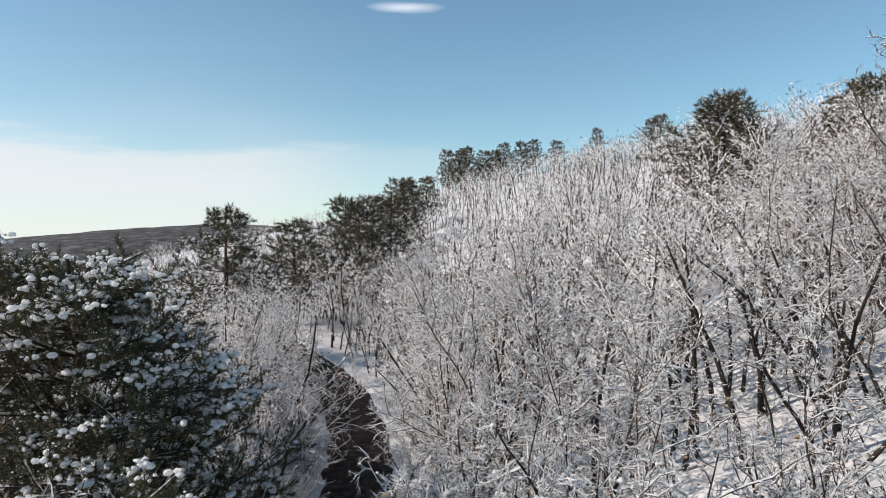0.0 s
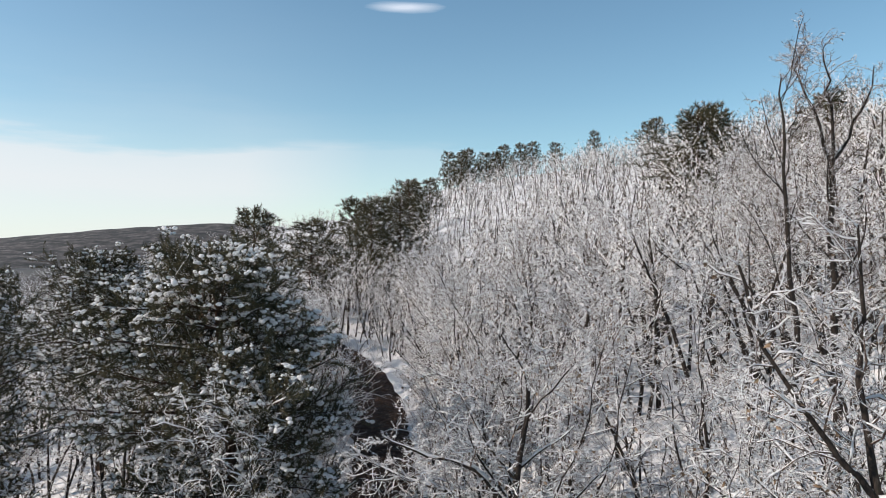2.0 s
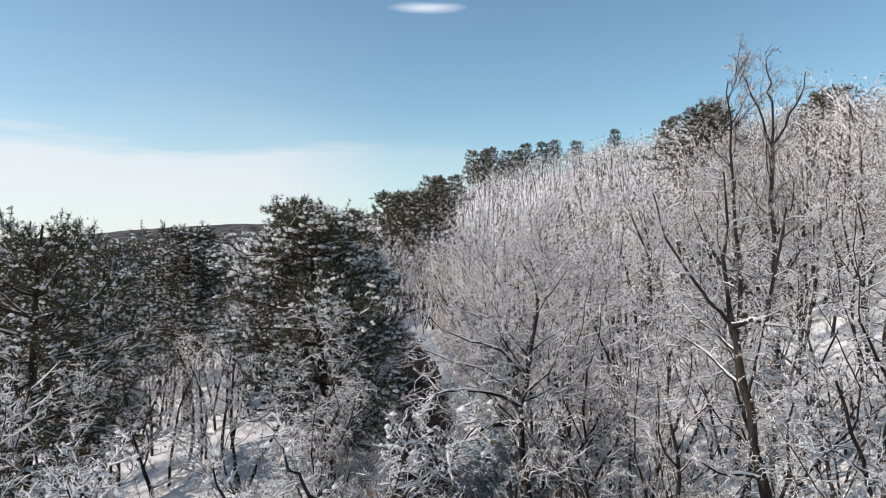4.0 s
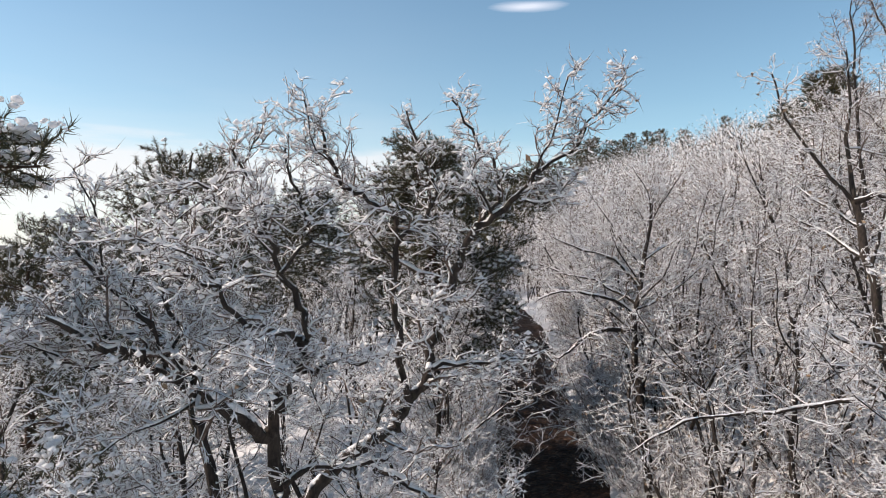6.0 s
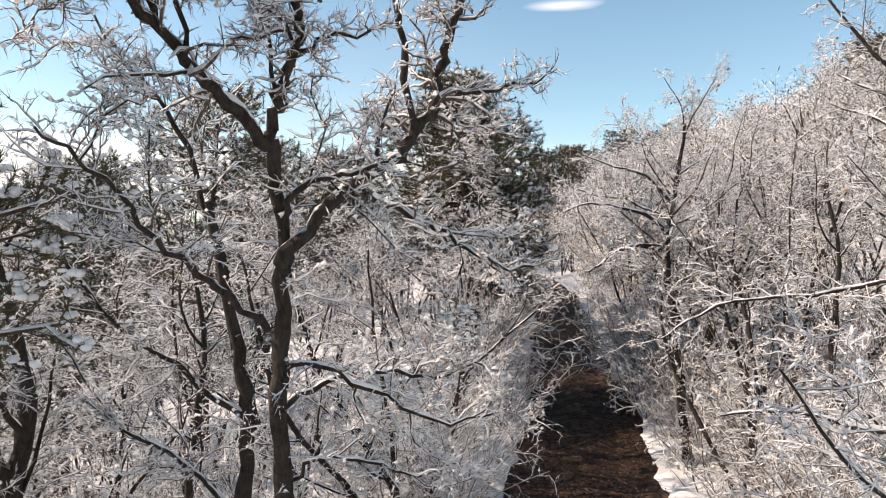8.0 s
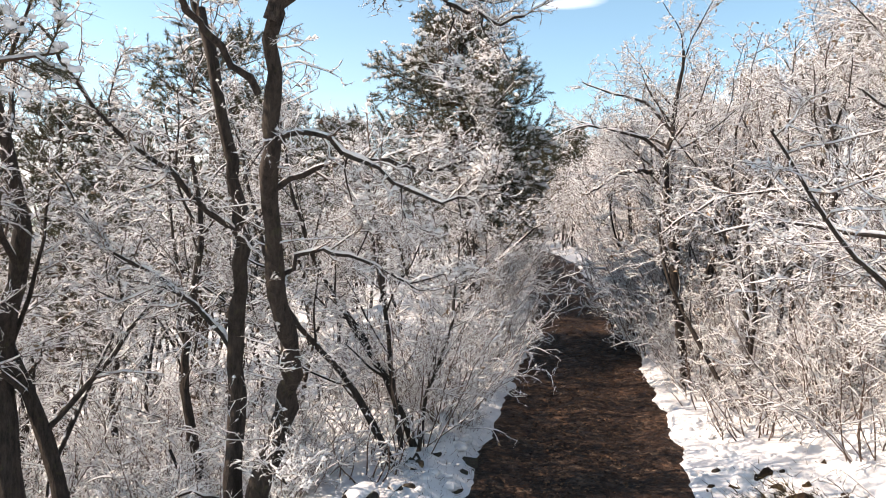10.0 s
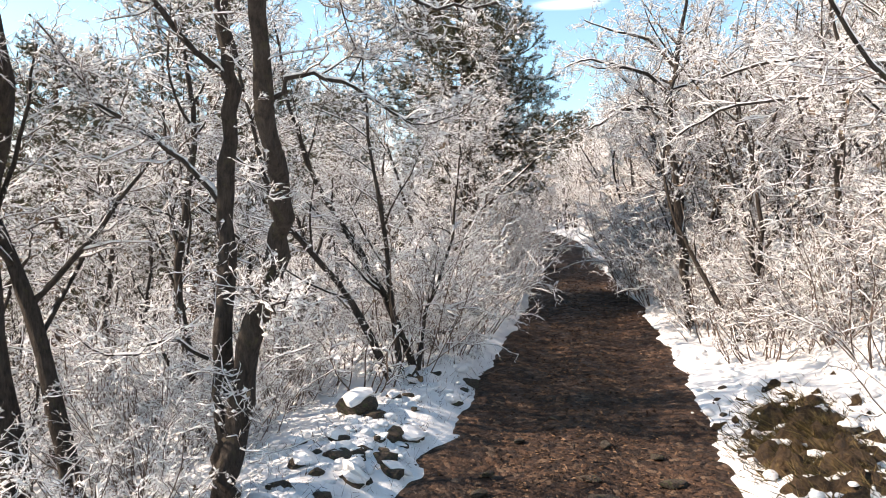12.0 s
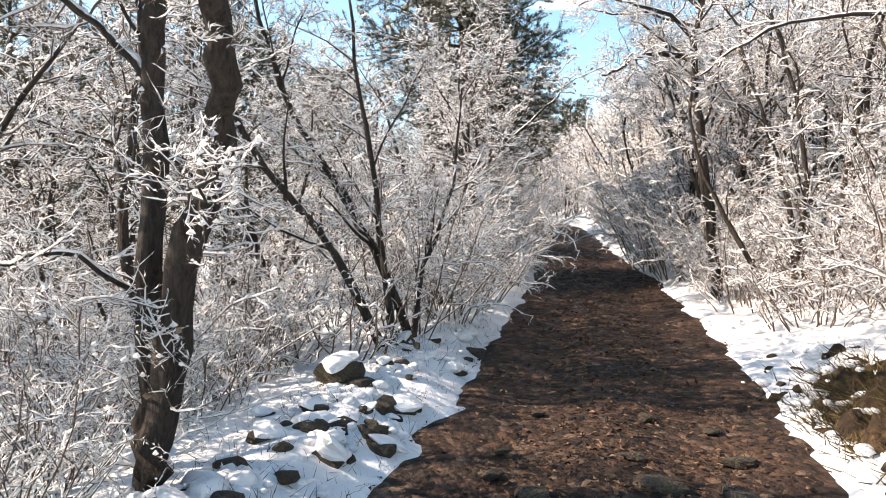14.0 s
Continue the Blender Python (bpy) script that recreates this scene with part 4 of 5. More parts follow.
for _ in range(260):
    y = frng.uniform(32, 85)
    x = 3.2 + 0.075 * y - frng.random() * 15
    if abs(x - road_mid(y)) > road_half(y) + 1.1:
        far_tree(x, y, ground(x, y), 4.2 + 2.0 * frng.random(), 150, 0.027)
for _ in range(800):
    y = frng.uniform(4, 110)
    x = -9 - frng.random() ** 1.3 * (36 + 0.4 * y)
    if math.hypot(x, y) > 13:
        far_tree(x, y, ground(x, y), 4.0 + 2.0 * frng.random(), 90, 0.026)
for _ in range(150):
    y = frng.uniform(21, 44)
    x = frng.uniform(-7, 9.5) if frng.random() < 0.5 else road_mid(y) + frng.choice((-1, 1)) * (road_half(y) + 1.3 + 2.2 * frng.random())
    if abs(x - road_mid(y)) > road_half(y) + 1.25:
        far_tree(x, y, ground(x, y), 3.6 + 2.2 * frng.random(), 260, 0.016)
for _ in range(150):       # low thickets close to the track's wood
    left_ = frng.random() < 0.62
    x, y = (frng.uniform(-15, -5.2), frng.uniform(1, 17)) if left_ else (frng.uniform(6.5, 13), frng.uniform(4, 15))
    far_tree(x, y, ground(x, y), 1.9 + 1.6 * frng.random(), 300, 0.0085)
for _ in range(150):
    x, y = frng.uniform(-85, -32), frng.uniform(15, 120)
    far_tree(x, y, ground(x, y), 4.2 + 1.8 * frng.random(), 60, 0.04)
for _ in range(80):      # undergrowth between the nearer trees
    x, y = frng.uniform(-8.0, -1.9), frng.uniform(5.0, 15)
    if x < road_mid(y) - road_half(y) - 1.2:
        far_tree(x, y, ground(x, y), 1.0 + 1.1 * frng.random(), 300, 0.0055)
for _ in range(70):
    x, y = frng.uniform(4.7, 12.0), frng.uniform(5.5, 18)
    if x > road_mid(y) + road_half(y) + 1.3:
        far_tree(x, y, ground(x, y), 1.4 + 1.8 * frng.random(), 300, 0.006)
for _ in range(120):      # thicket on the hill side of the track's bend
    y = frng.uniform(20, 52)
    x = road_mid(y) + road_half(y) + 0.8 + (3.5 + max(0.0, y - 36) * 0.35) * frng.random()
    far_tree(x, y, ground(x, y), 2.0 + 1.8 * frng.random(), 300, 0.012)
far_tw.slivers(np.concatenate([t_[0] for t_ in tw]), np.concatenate([t_[1] for t_ in tw]), np.concatenate([t_[2] for t_ in tw]), frng)
far_tw.blades(np.concatenate([t_[0] for t_ in tw_far]), np.concatenate([t_[1] for t_ in tw_far]), np.concatenate([t_[2] for t_ in tw_far]), frng)
far_st.tubes(st, FOUR)
far_tw.tubes(bo, THREE, True)
woods = tagged(new("far_woods"), "dense leafless hillside wood, every twig white with snow", "woodland", kind="stuff")
tagged(far_tw.mesh("crown", FAR_TWIG, woods), kind="stuff")
tagged(far_st.mesh("stem", BARK, woods), kind="stuff")


# ---------------------------------------------------------------- pines
def pine(seed, height, reach, whorls, limbs, shoots, needles, label, tuft=0.12, blob=0.075, snowy=0.75, low=0.22, dome=2.4, boughs=(), clods=True, twiggy=1.0, fine=0.032):
    rng_ = np.random.default_rng(seed)
    root = tagged(new("pine_tree"), label, "pine tree", "pines")
    trunk = wander(rng_, (0, 0, -0.1), (0, 0, 1), height * 0.97, 0.022 * height, 0.02, 12, 0.02, 0.02)
    b = Batch()
    b.tubes([trunk], TEN)
    b.mesh("trunk", PINE_BARK, root)
    arms, twigs_, spots_ = [], [], []
    for w in range(whorls):
        s = low + (0.985 - low) * (w + 0.3 * rng_.random()) / whorls
        f = (s - low) / (1 - low)
        size = reach * (0.62 + 0.38 * min(1.0, f / 0.3)) * max(0.16, 1 - f ** dome) ** 0.6 * (0.85 + 0.3 * rng_.random())
        for k in range(limbs):
            spots_.append((s, 6.28 * (k + 0.8 * rng_.random()) / limbs + w * 2.4, size * (0.7 + 0.45 * rng_.random()), -0.06 + 0.36 * f + 0.08 * rng_.normal()))
    for s, a, size, up in spots_ + list(boughs):
        p, _, r = along(trunk, s)
        arm = wander(rng_, p, (math.cos(a), math.sin(a), up), size, 0.010 + 0.010 * size, 0.006, 6, 0.09, 0.035)
        side_ = sprout(rng_, arm, max(3, round(shoots * (0.4 + 0.5 * size))), 0.14, 1.0, (0.30 * min(size, 1.7) + 0.14) * twiggy, 0.55, 0.5, 3, 0.12, 0.10, 0.005)
        arms.append(arm)
        twigs_ += side_
        b = Batch()
        b.tubes([arm], FOUR)
        b.tubes(side_, THREE, True)
        b.mesh("limb", PINE_BARK, root)
    ends, ways, outer = [], [], []
    for p, r in twigs_ + arms:
        for q_ in (1.0, 0.8, 0.58, 0.36):
            ends.append(along((p, r), q_)[0])
            ways.append(unit(p[-1] - p[-2] + np.array([0, 0, 0.35]) * np.linalg.norm(p[-1] - p[-2])))
            outer.append(q_)
    ends, ways, outer = np.array(ends), np.array(ways), np.array(outer)
    N = len(ends)
    roots = np.repeat(ends - ways * tuft * 0.5, needles, axis=0) + np.repeat(ways, needles, axis=0) * (rng_.random((N * needles, 1)) * tuft * 0.8)
    out = np.repeat(ways, needles, axis=0) * 0.6 + rng_.normal(size=(N * needles, 3)) * 0.62
    out = out / np.linalg.norm(out, axis=1, keepdims=True) * (tuft * (0.6 + 0.5 * rng_.random((N * needles, 1))))
    b = Batch()
    b.blades(roots, out, np.full(N * needles, tuft * fine), rng_)
    tagged(b.mesh("needles", NEEDLE, root, False), kind="stuff")
    # snow: cushions in heaps on the outer shoots, with barer stretches between
    patch = np.array([noise.noise(Vector(e) * 1.6 + Vector((seed, 0, 0))) for e in ends])
    keep = rng_.random(N) < snowy * np.where(patch > -0.02, 1.7, 0.45) * (0.4 + 0.6 * outer)
    heap = 6 if clods else 3
    c = np.repeat(ends[keep] + ways[keep] * tuft * 0.25, heap, axis=0) + np.array([0, 0, tuft * 0.3])
    c = c + rng_.normal(size=c.shape) * np.array([1, 1, 0.3]) * blob * 1.15
    b = Batch()
    if clods:
        b.clumps(c, blob * (0.35 + 0.8 * rng_.random(len(c)) ** 1.6), rng_, 0.7)
    else:
        b.flecks(c, blob * (0.3 + 0.8 * rng_.random(len(c)) ** 1.5), rng_)
    dust = rng_.random(N) < 0.6
    d_ = ends[dust] + rng_.normal(size=(int(dust.sum()), 3)) * tuft * 0.45
    b.flecks(d_, blob * (0.12 + 0.25 * rng_.random(len(d_))), rng_)
    lines_ = []
    for p, r in arms + twigs_[::3]:
        if rng_.random() < 0.3:
            lines_.append((p + np.array([0, 0, 0.008]), r * 0.4 + blob * (0.04 + 0.22 * rng_.random(len(r)))))
    b.tubes(lines_, SNOW_THIN)
    tagged(b.mesh("snow", SNOW, root), kind="stuff")
    return root


pine_a = pine(31, 7.8, 2.15, 14, 7, 20, 20, "dense green pine with white snow clods on its tufts", tuft=0.11, low=0.36, blob=0.042, snowy=0.17, dome=3.4, fine=0.045)
plant(pine_a, 0.7, 14.6, 30, 1.0)
pine_b = pine(32, 8.0, 2.05, 14, 7, 12, 14, "broad dark pine with clods of snow on its boughs", low=0.26, blob=0.06, snowy=0.12, dome=3.0, clods=False, fine=0.05)
plant(pine_b, -5.5, 14.4, 0, 1.09)
for x, y, turn, top in ((-5.5, 19.7, 70, 8.3), (-4.3, 27, 160, 9.1), (-8.5, 16.5, 250, 7.2), (-7.4, 12.2, 300, 6.4)):
    replant(pine_b if y != 27 else pine_a, x, y, turn, (top - ground(x, y)) / 8.0)
pine_c = pine(33, 8.2, 0.95, 6, 5, 22, 20, "high-crowned pine with snowy boughs close to the slope's edge", low=0.76, blob=0.03, snowy=0.3, tuft=0.085, dome=4.0, twiggy=0.55,
              boughs=[(0.865, 0.16, 1.95, -0.05), (0.85, 0.26, 1.85, -0.05), (0.86, 0.05, 1.8, -0.04), (0.835, 0.2, 1.9, -0.02), (0.64, 0.02, 2.2, 0.0), (0.65, 0.12, 2.1, 0.0), (0.62, -0.12, 2.0, 0.02), (0.6, 0.05, 2.1, 0.02), (0.74, 0.2, 1.45, 0.0), (0.73, 0.5, 1.5, 0.05), (0.5, 0.45, 1.5, 0.0), (0.52, 2.6, 1.6, 0.1), (0.6, 4.2, 1.4, 0.1)])
plant(pine_c, -4.0, 2.0, 0, 1.0)
far_pine = pine(34, 8.0, 2.9, 9, 5, 8, 12, "dark pine on the skyline with snow in its crown", tuft=0.25, blob=0.11, snowy=0.06, low=0.25, dome=1.6, clods=False, fine=0.05)
plant(far_pine, -0.1, 40, 0, (11.1 - ground(-0.1, 40)) / 8.0)
for x, y, top in ((3.0, 48, 10.6), (6.8, 57, 12.6), (9.0, 63, 13.2), (13, 69, 15.2), (15.5, 82, 16.6), (24, 38, 16.8), (33, 40, 17.6), (28.5, 118, 25.0), (31, 120, 25.2), (33.5, 126, 26.8), (36, 122, 25.6), (38.5, 125, 26.2), (41, 128, 28.0), (45, 130, 28.6), (48, 132, 29.4), (52, 130, 29.0), (72, 128, 34.4), (69, 126, 33.0), (60, 130, 31.6), (18, 84, 17.0), (14, 74, 15.2), (29.5, 35, 17.0), (32, 37, 17.8), (23.0, 37.0, 16.2), (25.2, 39, 16.6), (38, 44, 18.6), (-11, 34, 7.4), (-15, 30, 6.6), (-13, 42, 7.8), (-19, 38, 6.2), (-18, 50, 7.0), (-23, 46, 5.8), (-9, 46, 8.2), (-27, 58, 5.4), (-16, 24, 6.2), (6.6, 46, 11.6), (8.6, 48, 12.0)):
    gz = ground(x, y) if y < 105 else land(x, y)
    ob = copy_thing(far_pine, pose(x, y, gz - 0.1, 0, 0, x * 47 % 360))
    s = max(0.5, min(1.3, (top - gz) / 8.0))
    wide_ = s * (0.85 + 0.5 * ((x * 7.3) % 1.0))
    ob.scale = (wide_, wide_, s)
    ob.location.z = top - 8.0 * s * 0.97

# ---------------------------------------------------------------- shrubs along the track
def shrub(seed, height, stems, branch, twig, tip, label, leaves=0, clumps=0.2):
    t = Tree(seed)
    for _ in range(stems):
        a = t.rng.random() * 6.28
        tilt = 0.15 + 0.75 * t.rng.random()
        r = 0.42 * t.rng.random()
        t.limbs.append(wander(t.rng, (math.cos(a) * r, math.sin(a) * r, 0), (math.cos(a) * tilt, math.sin(a) * tilt, 1), height * (0.6 + 0.5 * t.rng.random()), 0.011, 0.004, 7, 0.16, 0.03))
    t.crown(branch, twig, tip, min_r=0.0034)
    return t.build("shrub", label, leaves=leaves, clumps=clumps + 0.15, thick=1.0, wood=TWIG, group="shrubs", split=False, merge=height < 1.3)


bush_kinds = [shrub(41, 1.9, 20, 4.2, 3.6, 10, "bare shrub with thin twigs thickly coated in snow"),
              shrub(42, 1.5, 20, 4.0, 3.8, 11, "low bushy shrub whitened by snow"),
              shrub(43, 2.4, 16, 3.8, 3.5, 11, "tall thin-stemmed shrub with snowy twigs", leaves=60)]
bush_used = [False] * 3
brng = np.random.default_rng(8)


def bush(k, x, y, size):
    turn = brng.uniform(0, 360)
    if not bush_used[k]:
        bush_used[k] = True
        plant(bush_kinds[k], x, y, turn, size, 0.05)
    else:
        replant(bush_kinds[k], x, y, turn, size, 0.05)


for y in np.arange(7.6, 31, 1.3):
    m, h = road_mid(y), road_half(y)
    bush(int(brng.integers(3)), m - h - (0.55 if y < 13 else 0.85) - 0.3 * brng.random(), y, (0.8 if y < 13 else 1.0) + 0.4 * brng.random())
    if y > 9.0:
        bush(int(brng.integers(2)), m + h + (0.75 if y < 13 else 0.8) + 0.4 * brng.random(), y + 0.4, (0.75 if y < 11 else 0.9) + 0.4 * brng.random())
for x, y, k, s in ((4.45, 14.6, 1, 1.5), (4.75, 15.6, 1, 1.6), (4.3, 13.4, 1, 1.2), (5.1, 14.2, 0, 1.4), (4.5, 11.9, 1, 0.9), (4.3, 10.6, 1, 0.8), (4.9, 16.8, 1, 1.5), (-1.2, 8.6, 2, 1.0), (-2.2, 7.4, 0, 0.9), (-3.0, 6.0, 1, 1.0), (-2.6, 5.0, 0, 0.8), (-4.6, 5.6, 2, 1.0), (-1.9, 5.6, 1, 0.7), (-4.0, 3.2, 0, 0.9), (-0.9, 10.2, 1, 1.1), (-5.6, 7.6, 0, 1.1), (-2.3, 2.7, 1, 0.7), (-2.35, 4.3, 0, 0.62), (-2.2, 5.2, 0, 0.6), (-2.0, 3.2, 1, 0.6), (-1.75, 6.4, 0, 0.7), (0.15, 8.6, 1, 0.9), (0.9, 12.6, 1, 1.1), (1.0, 13.6, 0, 1.1),
                   (4.9, 7.6, 0, 1.0), (4.8, 8.8, 1, 1.0), (5.4, 8.2, 2, 1.0), (4.8, 6.4, 2, 0.8), (5.3, 5.6, 0, 1.0), (5.0, 5.0, 1, 0.6), (6.2, 7.2, 1, 1.2), (5.8, 4.8, 2, 1.0), (4.8, 4.0, 0, 0.9), (5.4, 10.6, 0, 1.1), (6.6, 5.8, 0, 1.1), (7.2, 8.4, 2, 1.0), (6.8, 11.2, 1, 1.3), (7.8, 6.8, 0, 1.2), (6.4, 9.2, 0, 1.2), (-3.4, 7.6, 2, 1.0), (-4.6, 8.6, 0, 1.2), (-6.6, 6.2, 2, 1.1), (-5.4, 4.4, 1, 1.2)):
    bush(k, x, y, s)

sprig_kinds = [shrub(44, 0.75, 9, 3.0, 2.6, 8, "low sprig of bare twigs poking through the snow"), shrub(45, 1.15, 10, 3.0, 2.6, 8, "low thin undergrowth whitened by snow")]
sprig_used = [False, False]
done = 0
while done < 70:
    x, y = brng.uniform(-7.5, 7.5), brng.uniform(1.5, 13)
    off = x - road_mid(y)
    if abs(off) < road_half(y) + (0.75 if off < 0 else 0.6) or (off > 0 and y < 6.8 and off < 2.8) or (-3.2 < off < 0 and y < 6.6 and x > -2.0) or math.hypot(x, y) < 3.0:
        continue
    if x > 0 and brng.random() < 0.5:
        continue
    k = int(brng.integers(2))
    size = brng.uniform(0.7, 1.3)
    if sprig_used[k]:
        replant(sprig_kinds[k], x, y, brng.uniform(0, 360), size, 0.04)
    else:
        sprig_used[k] = True
        plant(sprig_kinds[k], x, y, 0, size, 0.04)
    done += 1

for _ in range(16):
    x, y = brng.uniform(4.1, 6.0), brng.uniform(6.4, 10.5)
    replant(sprig_kinds[int(brng.integers(2))], x, y, brng.uniform(0, 360), brng.uniform(0.7, 1.2), 0.04)

# ---------------------------------------------------------------- stones, bank and litter
def stone_mesh(seed, mat):
    r_ = np.random.default_rng(seed)
    bm = bmesh.new()
    bmesh.ops.create_icosphere(bm, subdivisions=2, radius=1.0)
    cuts = [(unit(r_.normal(size=3)), 0.42 + 0.35 * r_.random()) for _ in range(11)]
    for v in bm.verts:
        p = np.array(v.co)
        for n_, d_ in cuts:
            k = p @ n_ - d_
            if k > 0:
                p = p - n_ * k * 0.9
        v.co = Vector(p) * (1 + 0.06 * noise.noise(Vector(p) * 2.5 + Vector((seed, 0, 0))))
    me = bpy.data.meshes.new("rock")
    bm.to_mesh(me)
    bm.free()
    me.materials.append(mat)
    return me


stone_meshes = [stone_mesh(s, STONE) for s in (1, 2, 3, 4)]
cap_meshes = [stone_mesh(s, SNOW_GROUND) for s in (5, 6, 7, 8)]
srng = np.random.default_rng(3)


def stone(x, y, size, snow_cap, label, up=0.35):
    root = tagged(new("stone"), label, "stone", "berm stones")
    root.matrix_basis = pose(x, y, ground(x, y) + size * (up - 0.45), 0, 0, srng.uniform(0, 360))
    b = new("rock", stone_meshes[srng.integers(4)])
    b.parent = root
    b.scale = (size, size * srng.uniform(0.7, 0.95), size * srng.uniform(0.55, 0.8))
    if snow_cap:
        cap = new("snow_cap", cap_meshes[srng.integers(4)])
        cap.parent = root
        cap.location = (size * 0.12 * srng.normal(), size * 0.12 * srng.normal(), size * srng.uniform(0.2, 0.36))
        cap.rotation_euler = (srng.normal() * 0.28, srng.normal() * 0.28, srng.uniform(0, 6.28))
        cap.scale = (size * srng.uniform(0.95, 1.3), size * srng.uniform(0.8, 1.1), size * srng.uniform(0.32, 0.5))


for x, y, s, cap in ((-0.88, 5.95, 0.24, True), (-0.66, 5.8, 0.14, False), (-0.98, 6.1, 0.17, False), (-0.95, 5.2, 0.14, True), (-0.75, 4.9, 0.12, False), (-1.15, 4.6, 0.15, True), (-0.98, 4.4, 0.10, False), (-0.6, 5.3, 0.09, True), (-0.5, 6.3, 0.12, True),
                     (-0.85, 6.4, 0.10, False), (-0.6, 4.5, 0.08, False), (-1.3, 5.2, 0.12, True), (-0.35, 6.9, 0.10, True), (-0.9, 4.0, 0.11, False), (-1.25, 4.1, 0.13, False), (-0.45, 5.0, 0.07, False),
                     (3.3, 5.6, 0.12, True), (3.0, 6.3, 0.08, False), (3.55, 6.2, 0.11, True), (3.1, 5.0, 0.10, False), (3.35, 7.2, 0.07, False), (3.7, 5.2, 0.13, True)):
    stone(x, y, s, cap, "small dark field stone under a cap of snow" if cap else "small dark mossy field stone in the snow", 0.8 if s > 0.16 and y > 5.5 else 0.4)

for _ in range(38):
    y = srng.uniform(3.4, 7.6)
    x = road_mid(y) - road_half(y) - 0.12 - 0.75 * srng.random() ** 0.8
    cap = srng.random() < 0.6
    stone(x, y, 0.07 + 0.14 * srng.random() ** 1.4, cap, "small dark field stone under a cap of snow" if cap else "small dark mossy field stone in the snow", 0.3)

b = Batch()
for side_, n, y0, y1 in ((-1, 120, 2.6, 9.0), (1, 60, 4.0, 11.0)):
    for _ in range(n):
        y = srng.uniform(y0, y1)
        x = road_mid(y) + side_ * (road_half(y) + 0.24 + 0.8 * srng.random())
        r_ = 0.03 + 0.06 * srng.random() ** 2
        k = 3
        b.clumps(np.stack([x + r_ * srng.normal(size=k), y + r_ * srng.normal(size=k), ground(x, y) - r_ * 0.2 * srng.random(k)], 1), r_ * (0.7 + 0.9 * srng.random(k)), srng, 0.55)
tagged(b.mesh("snow_lumps", SNOW_GROUND), "lumpy snow heaped along both edges of the track", "snow", kind="stuff")
b = Batch()
n = 1500
dy_ = srng.uniform(3.0, 9.0, n)
dx_ = np.array([road_mid(y) - road_half(y) - 0.05 for y in dy_]) - 1.1 * srng.random(n)
b.blades(np.array([(x, y, ground(x, y) - 0.01) for x, y in zip(dx_, dy_)]), np.stack([srng.normal(size=n) * 0.06, srng.normal(size=n) * 0.06, 0.02 + 0.12 * srng.random(n) ** 2], 1), np.full(n, 0.003), srng)
tagged(b.mesh("dead_grass", LITTER, None, False), "thin dead grass and stalks sticking out of the berm's snow", "grass", kind="stuff")

# flat stones that show through the leaves of the track
for x, y, s in ((1.35, 4.35, 0.2), (1.75, 4.15, 0.22), (1.05, 4.1, 0.15), (1.25, 4.8, 0.14), (0.55, 4.2, 0.17), (1.95, 4.7, 0.15), (0.3, 4.5, 0.12), (1.5, 3.7, 0.2), (0.9, 3.6, 0.18), (1.6, 5.6, 0.12), (0.4, 4.9, 0.09), (2.0, 5.3, 0.10), (0.75, 5.7, 0.09), (1.2, 6.4, 0.1)):
    root = tagged(new("stone"), "flat brown stone bedded in the leafy track", "stone", "track stones")
    root.matrix_basis = pose(x, y, road_z(y) - 0.02, 0, 0, srng.uniform(0, 360))
    b = new("rock", stone_meshes[srng.integers(4)])
    b.parent = root
    b.scale = (s, s * 0.75, s * 0.36)

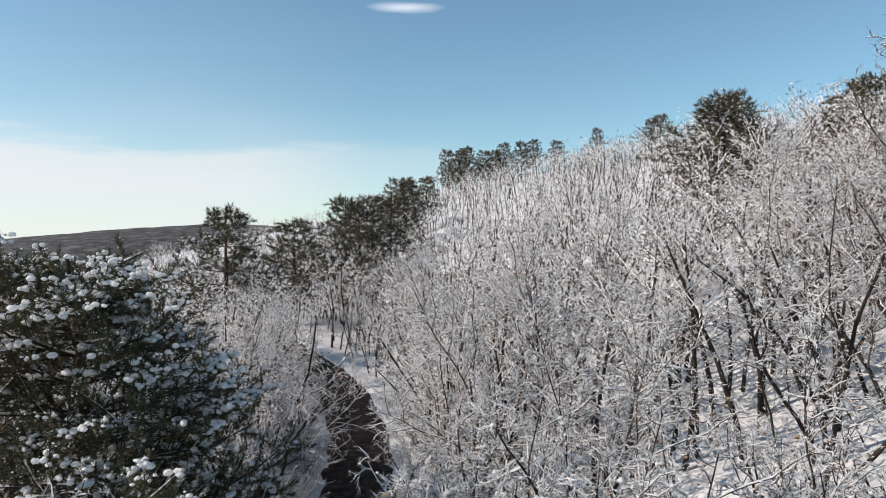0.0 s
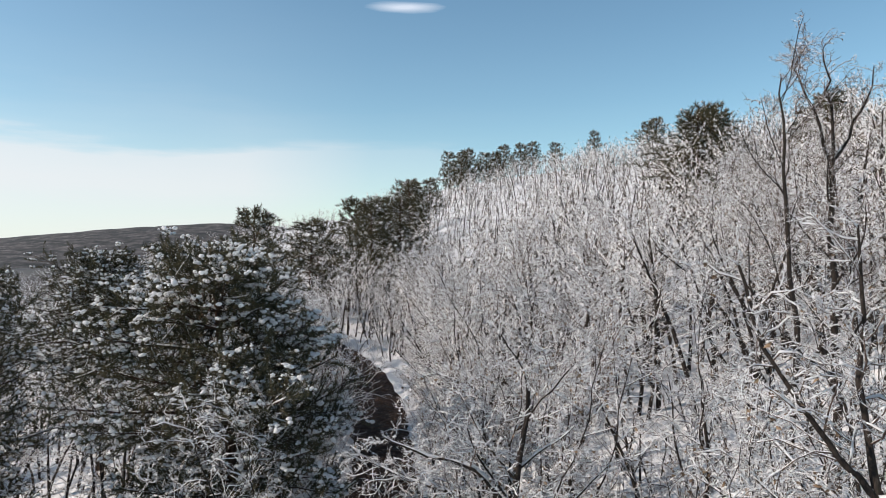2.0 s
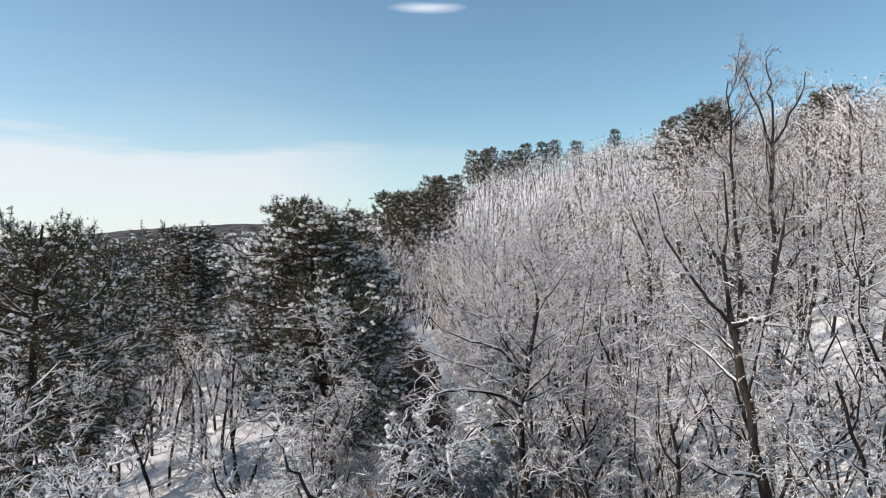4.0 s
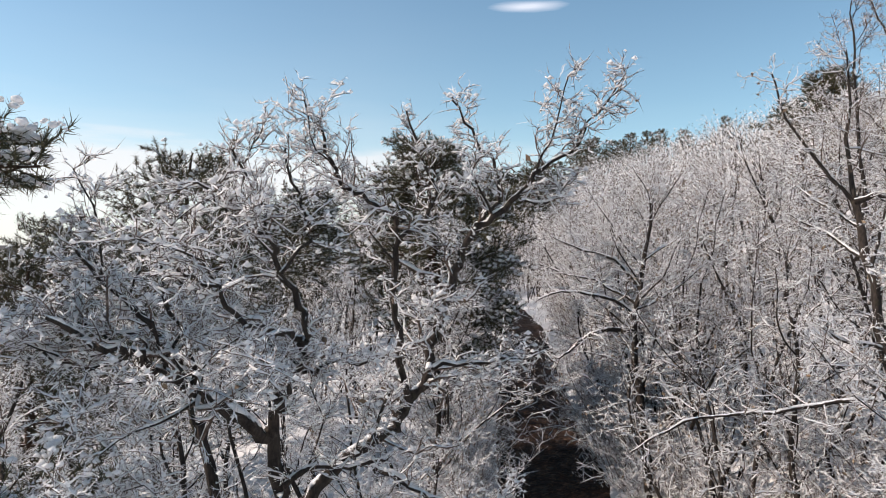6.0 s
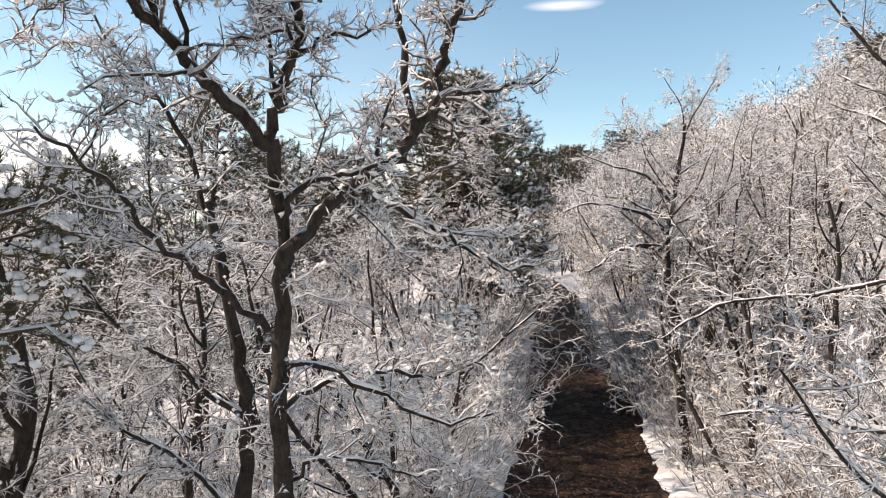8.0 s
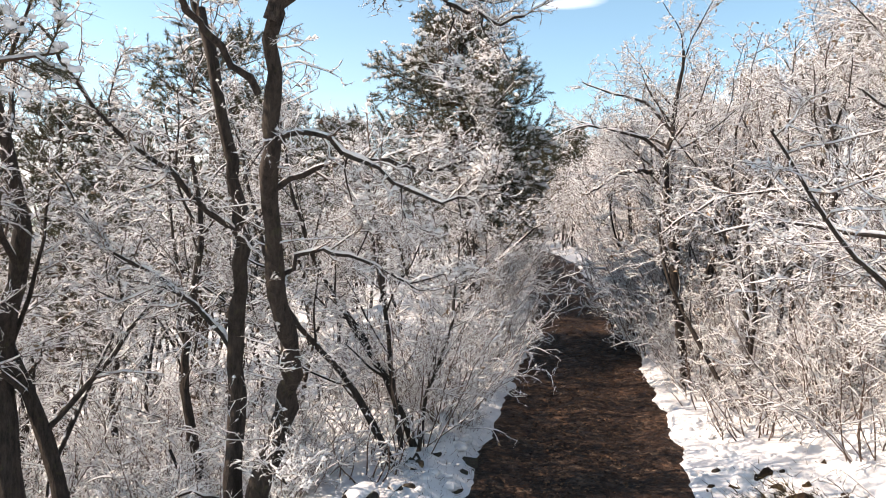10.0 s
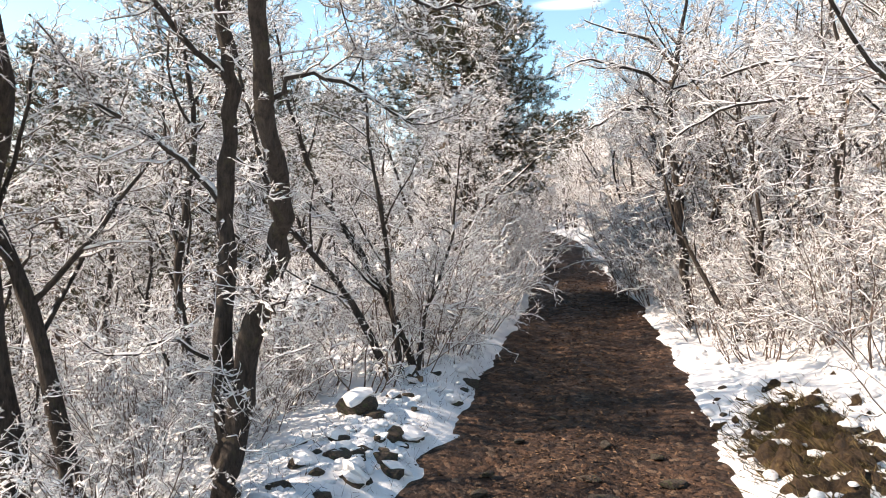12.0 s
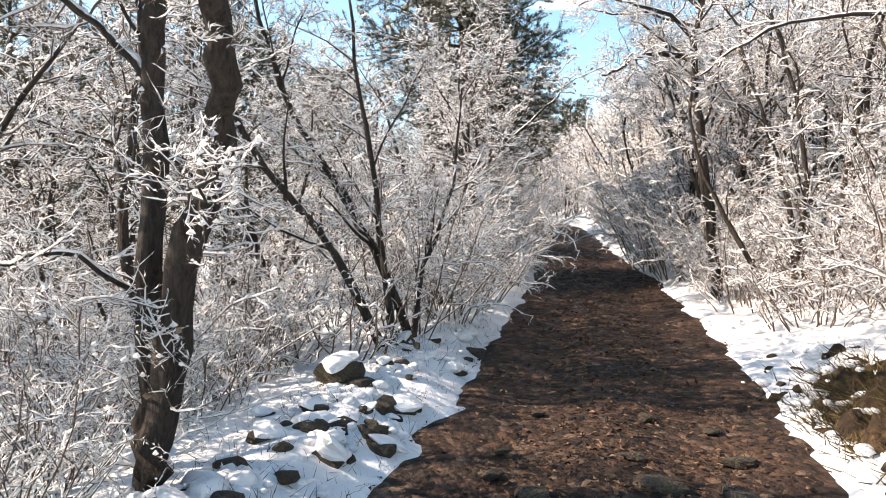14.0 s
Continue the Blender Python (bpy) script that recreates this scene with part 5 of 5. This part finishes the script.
# bare earth of the cut bank, with winter grass
bx = np.linspace(2.7, 4.4, 30)
by = np.linspace(3.3, 6.8, 40)
BV = np.array([(x, y, ground(x, y) - 0.06 + 0.13 * (1 - min(1.0, ((x - 3.25 - 0.2 * (y - 5.0)) / 0.66) ** 2 + ((y - 5.0) / 1.5) ** 2)) + 0.17 * noise.fractal((x * 5, y * 5, 1), 0.7, 2.0, 6)) for y in by for x in bx])
i, j = np.meshgrid(np.arange(29), np.arange(39), indexing="xy")
q = (j * 30 + i).ravel()
bank = tagged(mesh_object("earth_bank", BV, [np.stack([q, q + 1, q + 31, q + 30], 1)], EARTH), "bare brown earth bank with moss, half covered by snow", "bank", kind="structure")
b = Batch()
n = 18
ly_ = 5.2 + 0.7 * brng.normal(size=n)
lx_ = 3.3 + 0.2 * (ly_ - 5.2) + 0.36 * brng.normal(size=n)
for x, y in zip(lx_, ly_):
    k = 4
    b.clumps(np.stack([x + 0.06 * brng.normal(size=k), y + 0.06 * brng.normal(size=k), np.full(k, ground(x, y) + 0.04)], 1), 0.015 + 0.06 * brng.random(k) ** 2, brng, 0.5)
tagged(b.mesh("snow_lumps", SNOW), "small lumps of snow left on the bare bank", "snow", kind="stuff")
b = Batch()
n = 5200
gy_ = 5.2 + 0.55 * brng.normal(size=n)
gxy = np.stack([3.3 + 0.2 * (gy_ - 5.2) + 0.27 * brng.normal(size=n), gy_], 1)
roots = np.array([(x, y, ground(x, y) - 0.01) for x, y in gxy])
tuft_ = np.array([noise.noise((x * 7, y * 7, 4.0)) for x, y in gxy])[:, None]
ways = np.stack([brng.normal(size=n) * 0.05 - 0.06, brng.normal(size=n) * 0.05 - 0.02, 0.02 + 0.08 * brng.random(n)], 1) * (1.3 + 1.7 * np.clip(tuft_, -0.6, 1))
b.blades(roots, ways, np.full(n, 0.0055), brng)
tagged(b.mesh("grass", GRASS, None, False), "short yellow-green winter grass on the bare bank", "grass", kind="stuff")

# fallen leaves on the track and a few on the snow beside it
n = 13000
ly = 2.2 + 19 * brng.random(n) ** 1.7
lu = np.clip(brng.normal(size=n) * 0.55, -1.06, 1.06)
L = np.array([(road_mid(y) + u * road_half(y), y, road_z(y) - 0.008 + 0.03 * math.cos(u * 7.5) * (abs(u) < 0.9)) for y, u in zip(ly, lu)])
b = Batch()
b.leaves(L, 0.010 + 0.022 * brng.random(n) ** 1.5, brng, 0.8)
tagged(b.mesh("leaf_litter", LITTER, None, False), "brown fallen oak leaves strewn over the track", "leaves", kind="stuff")
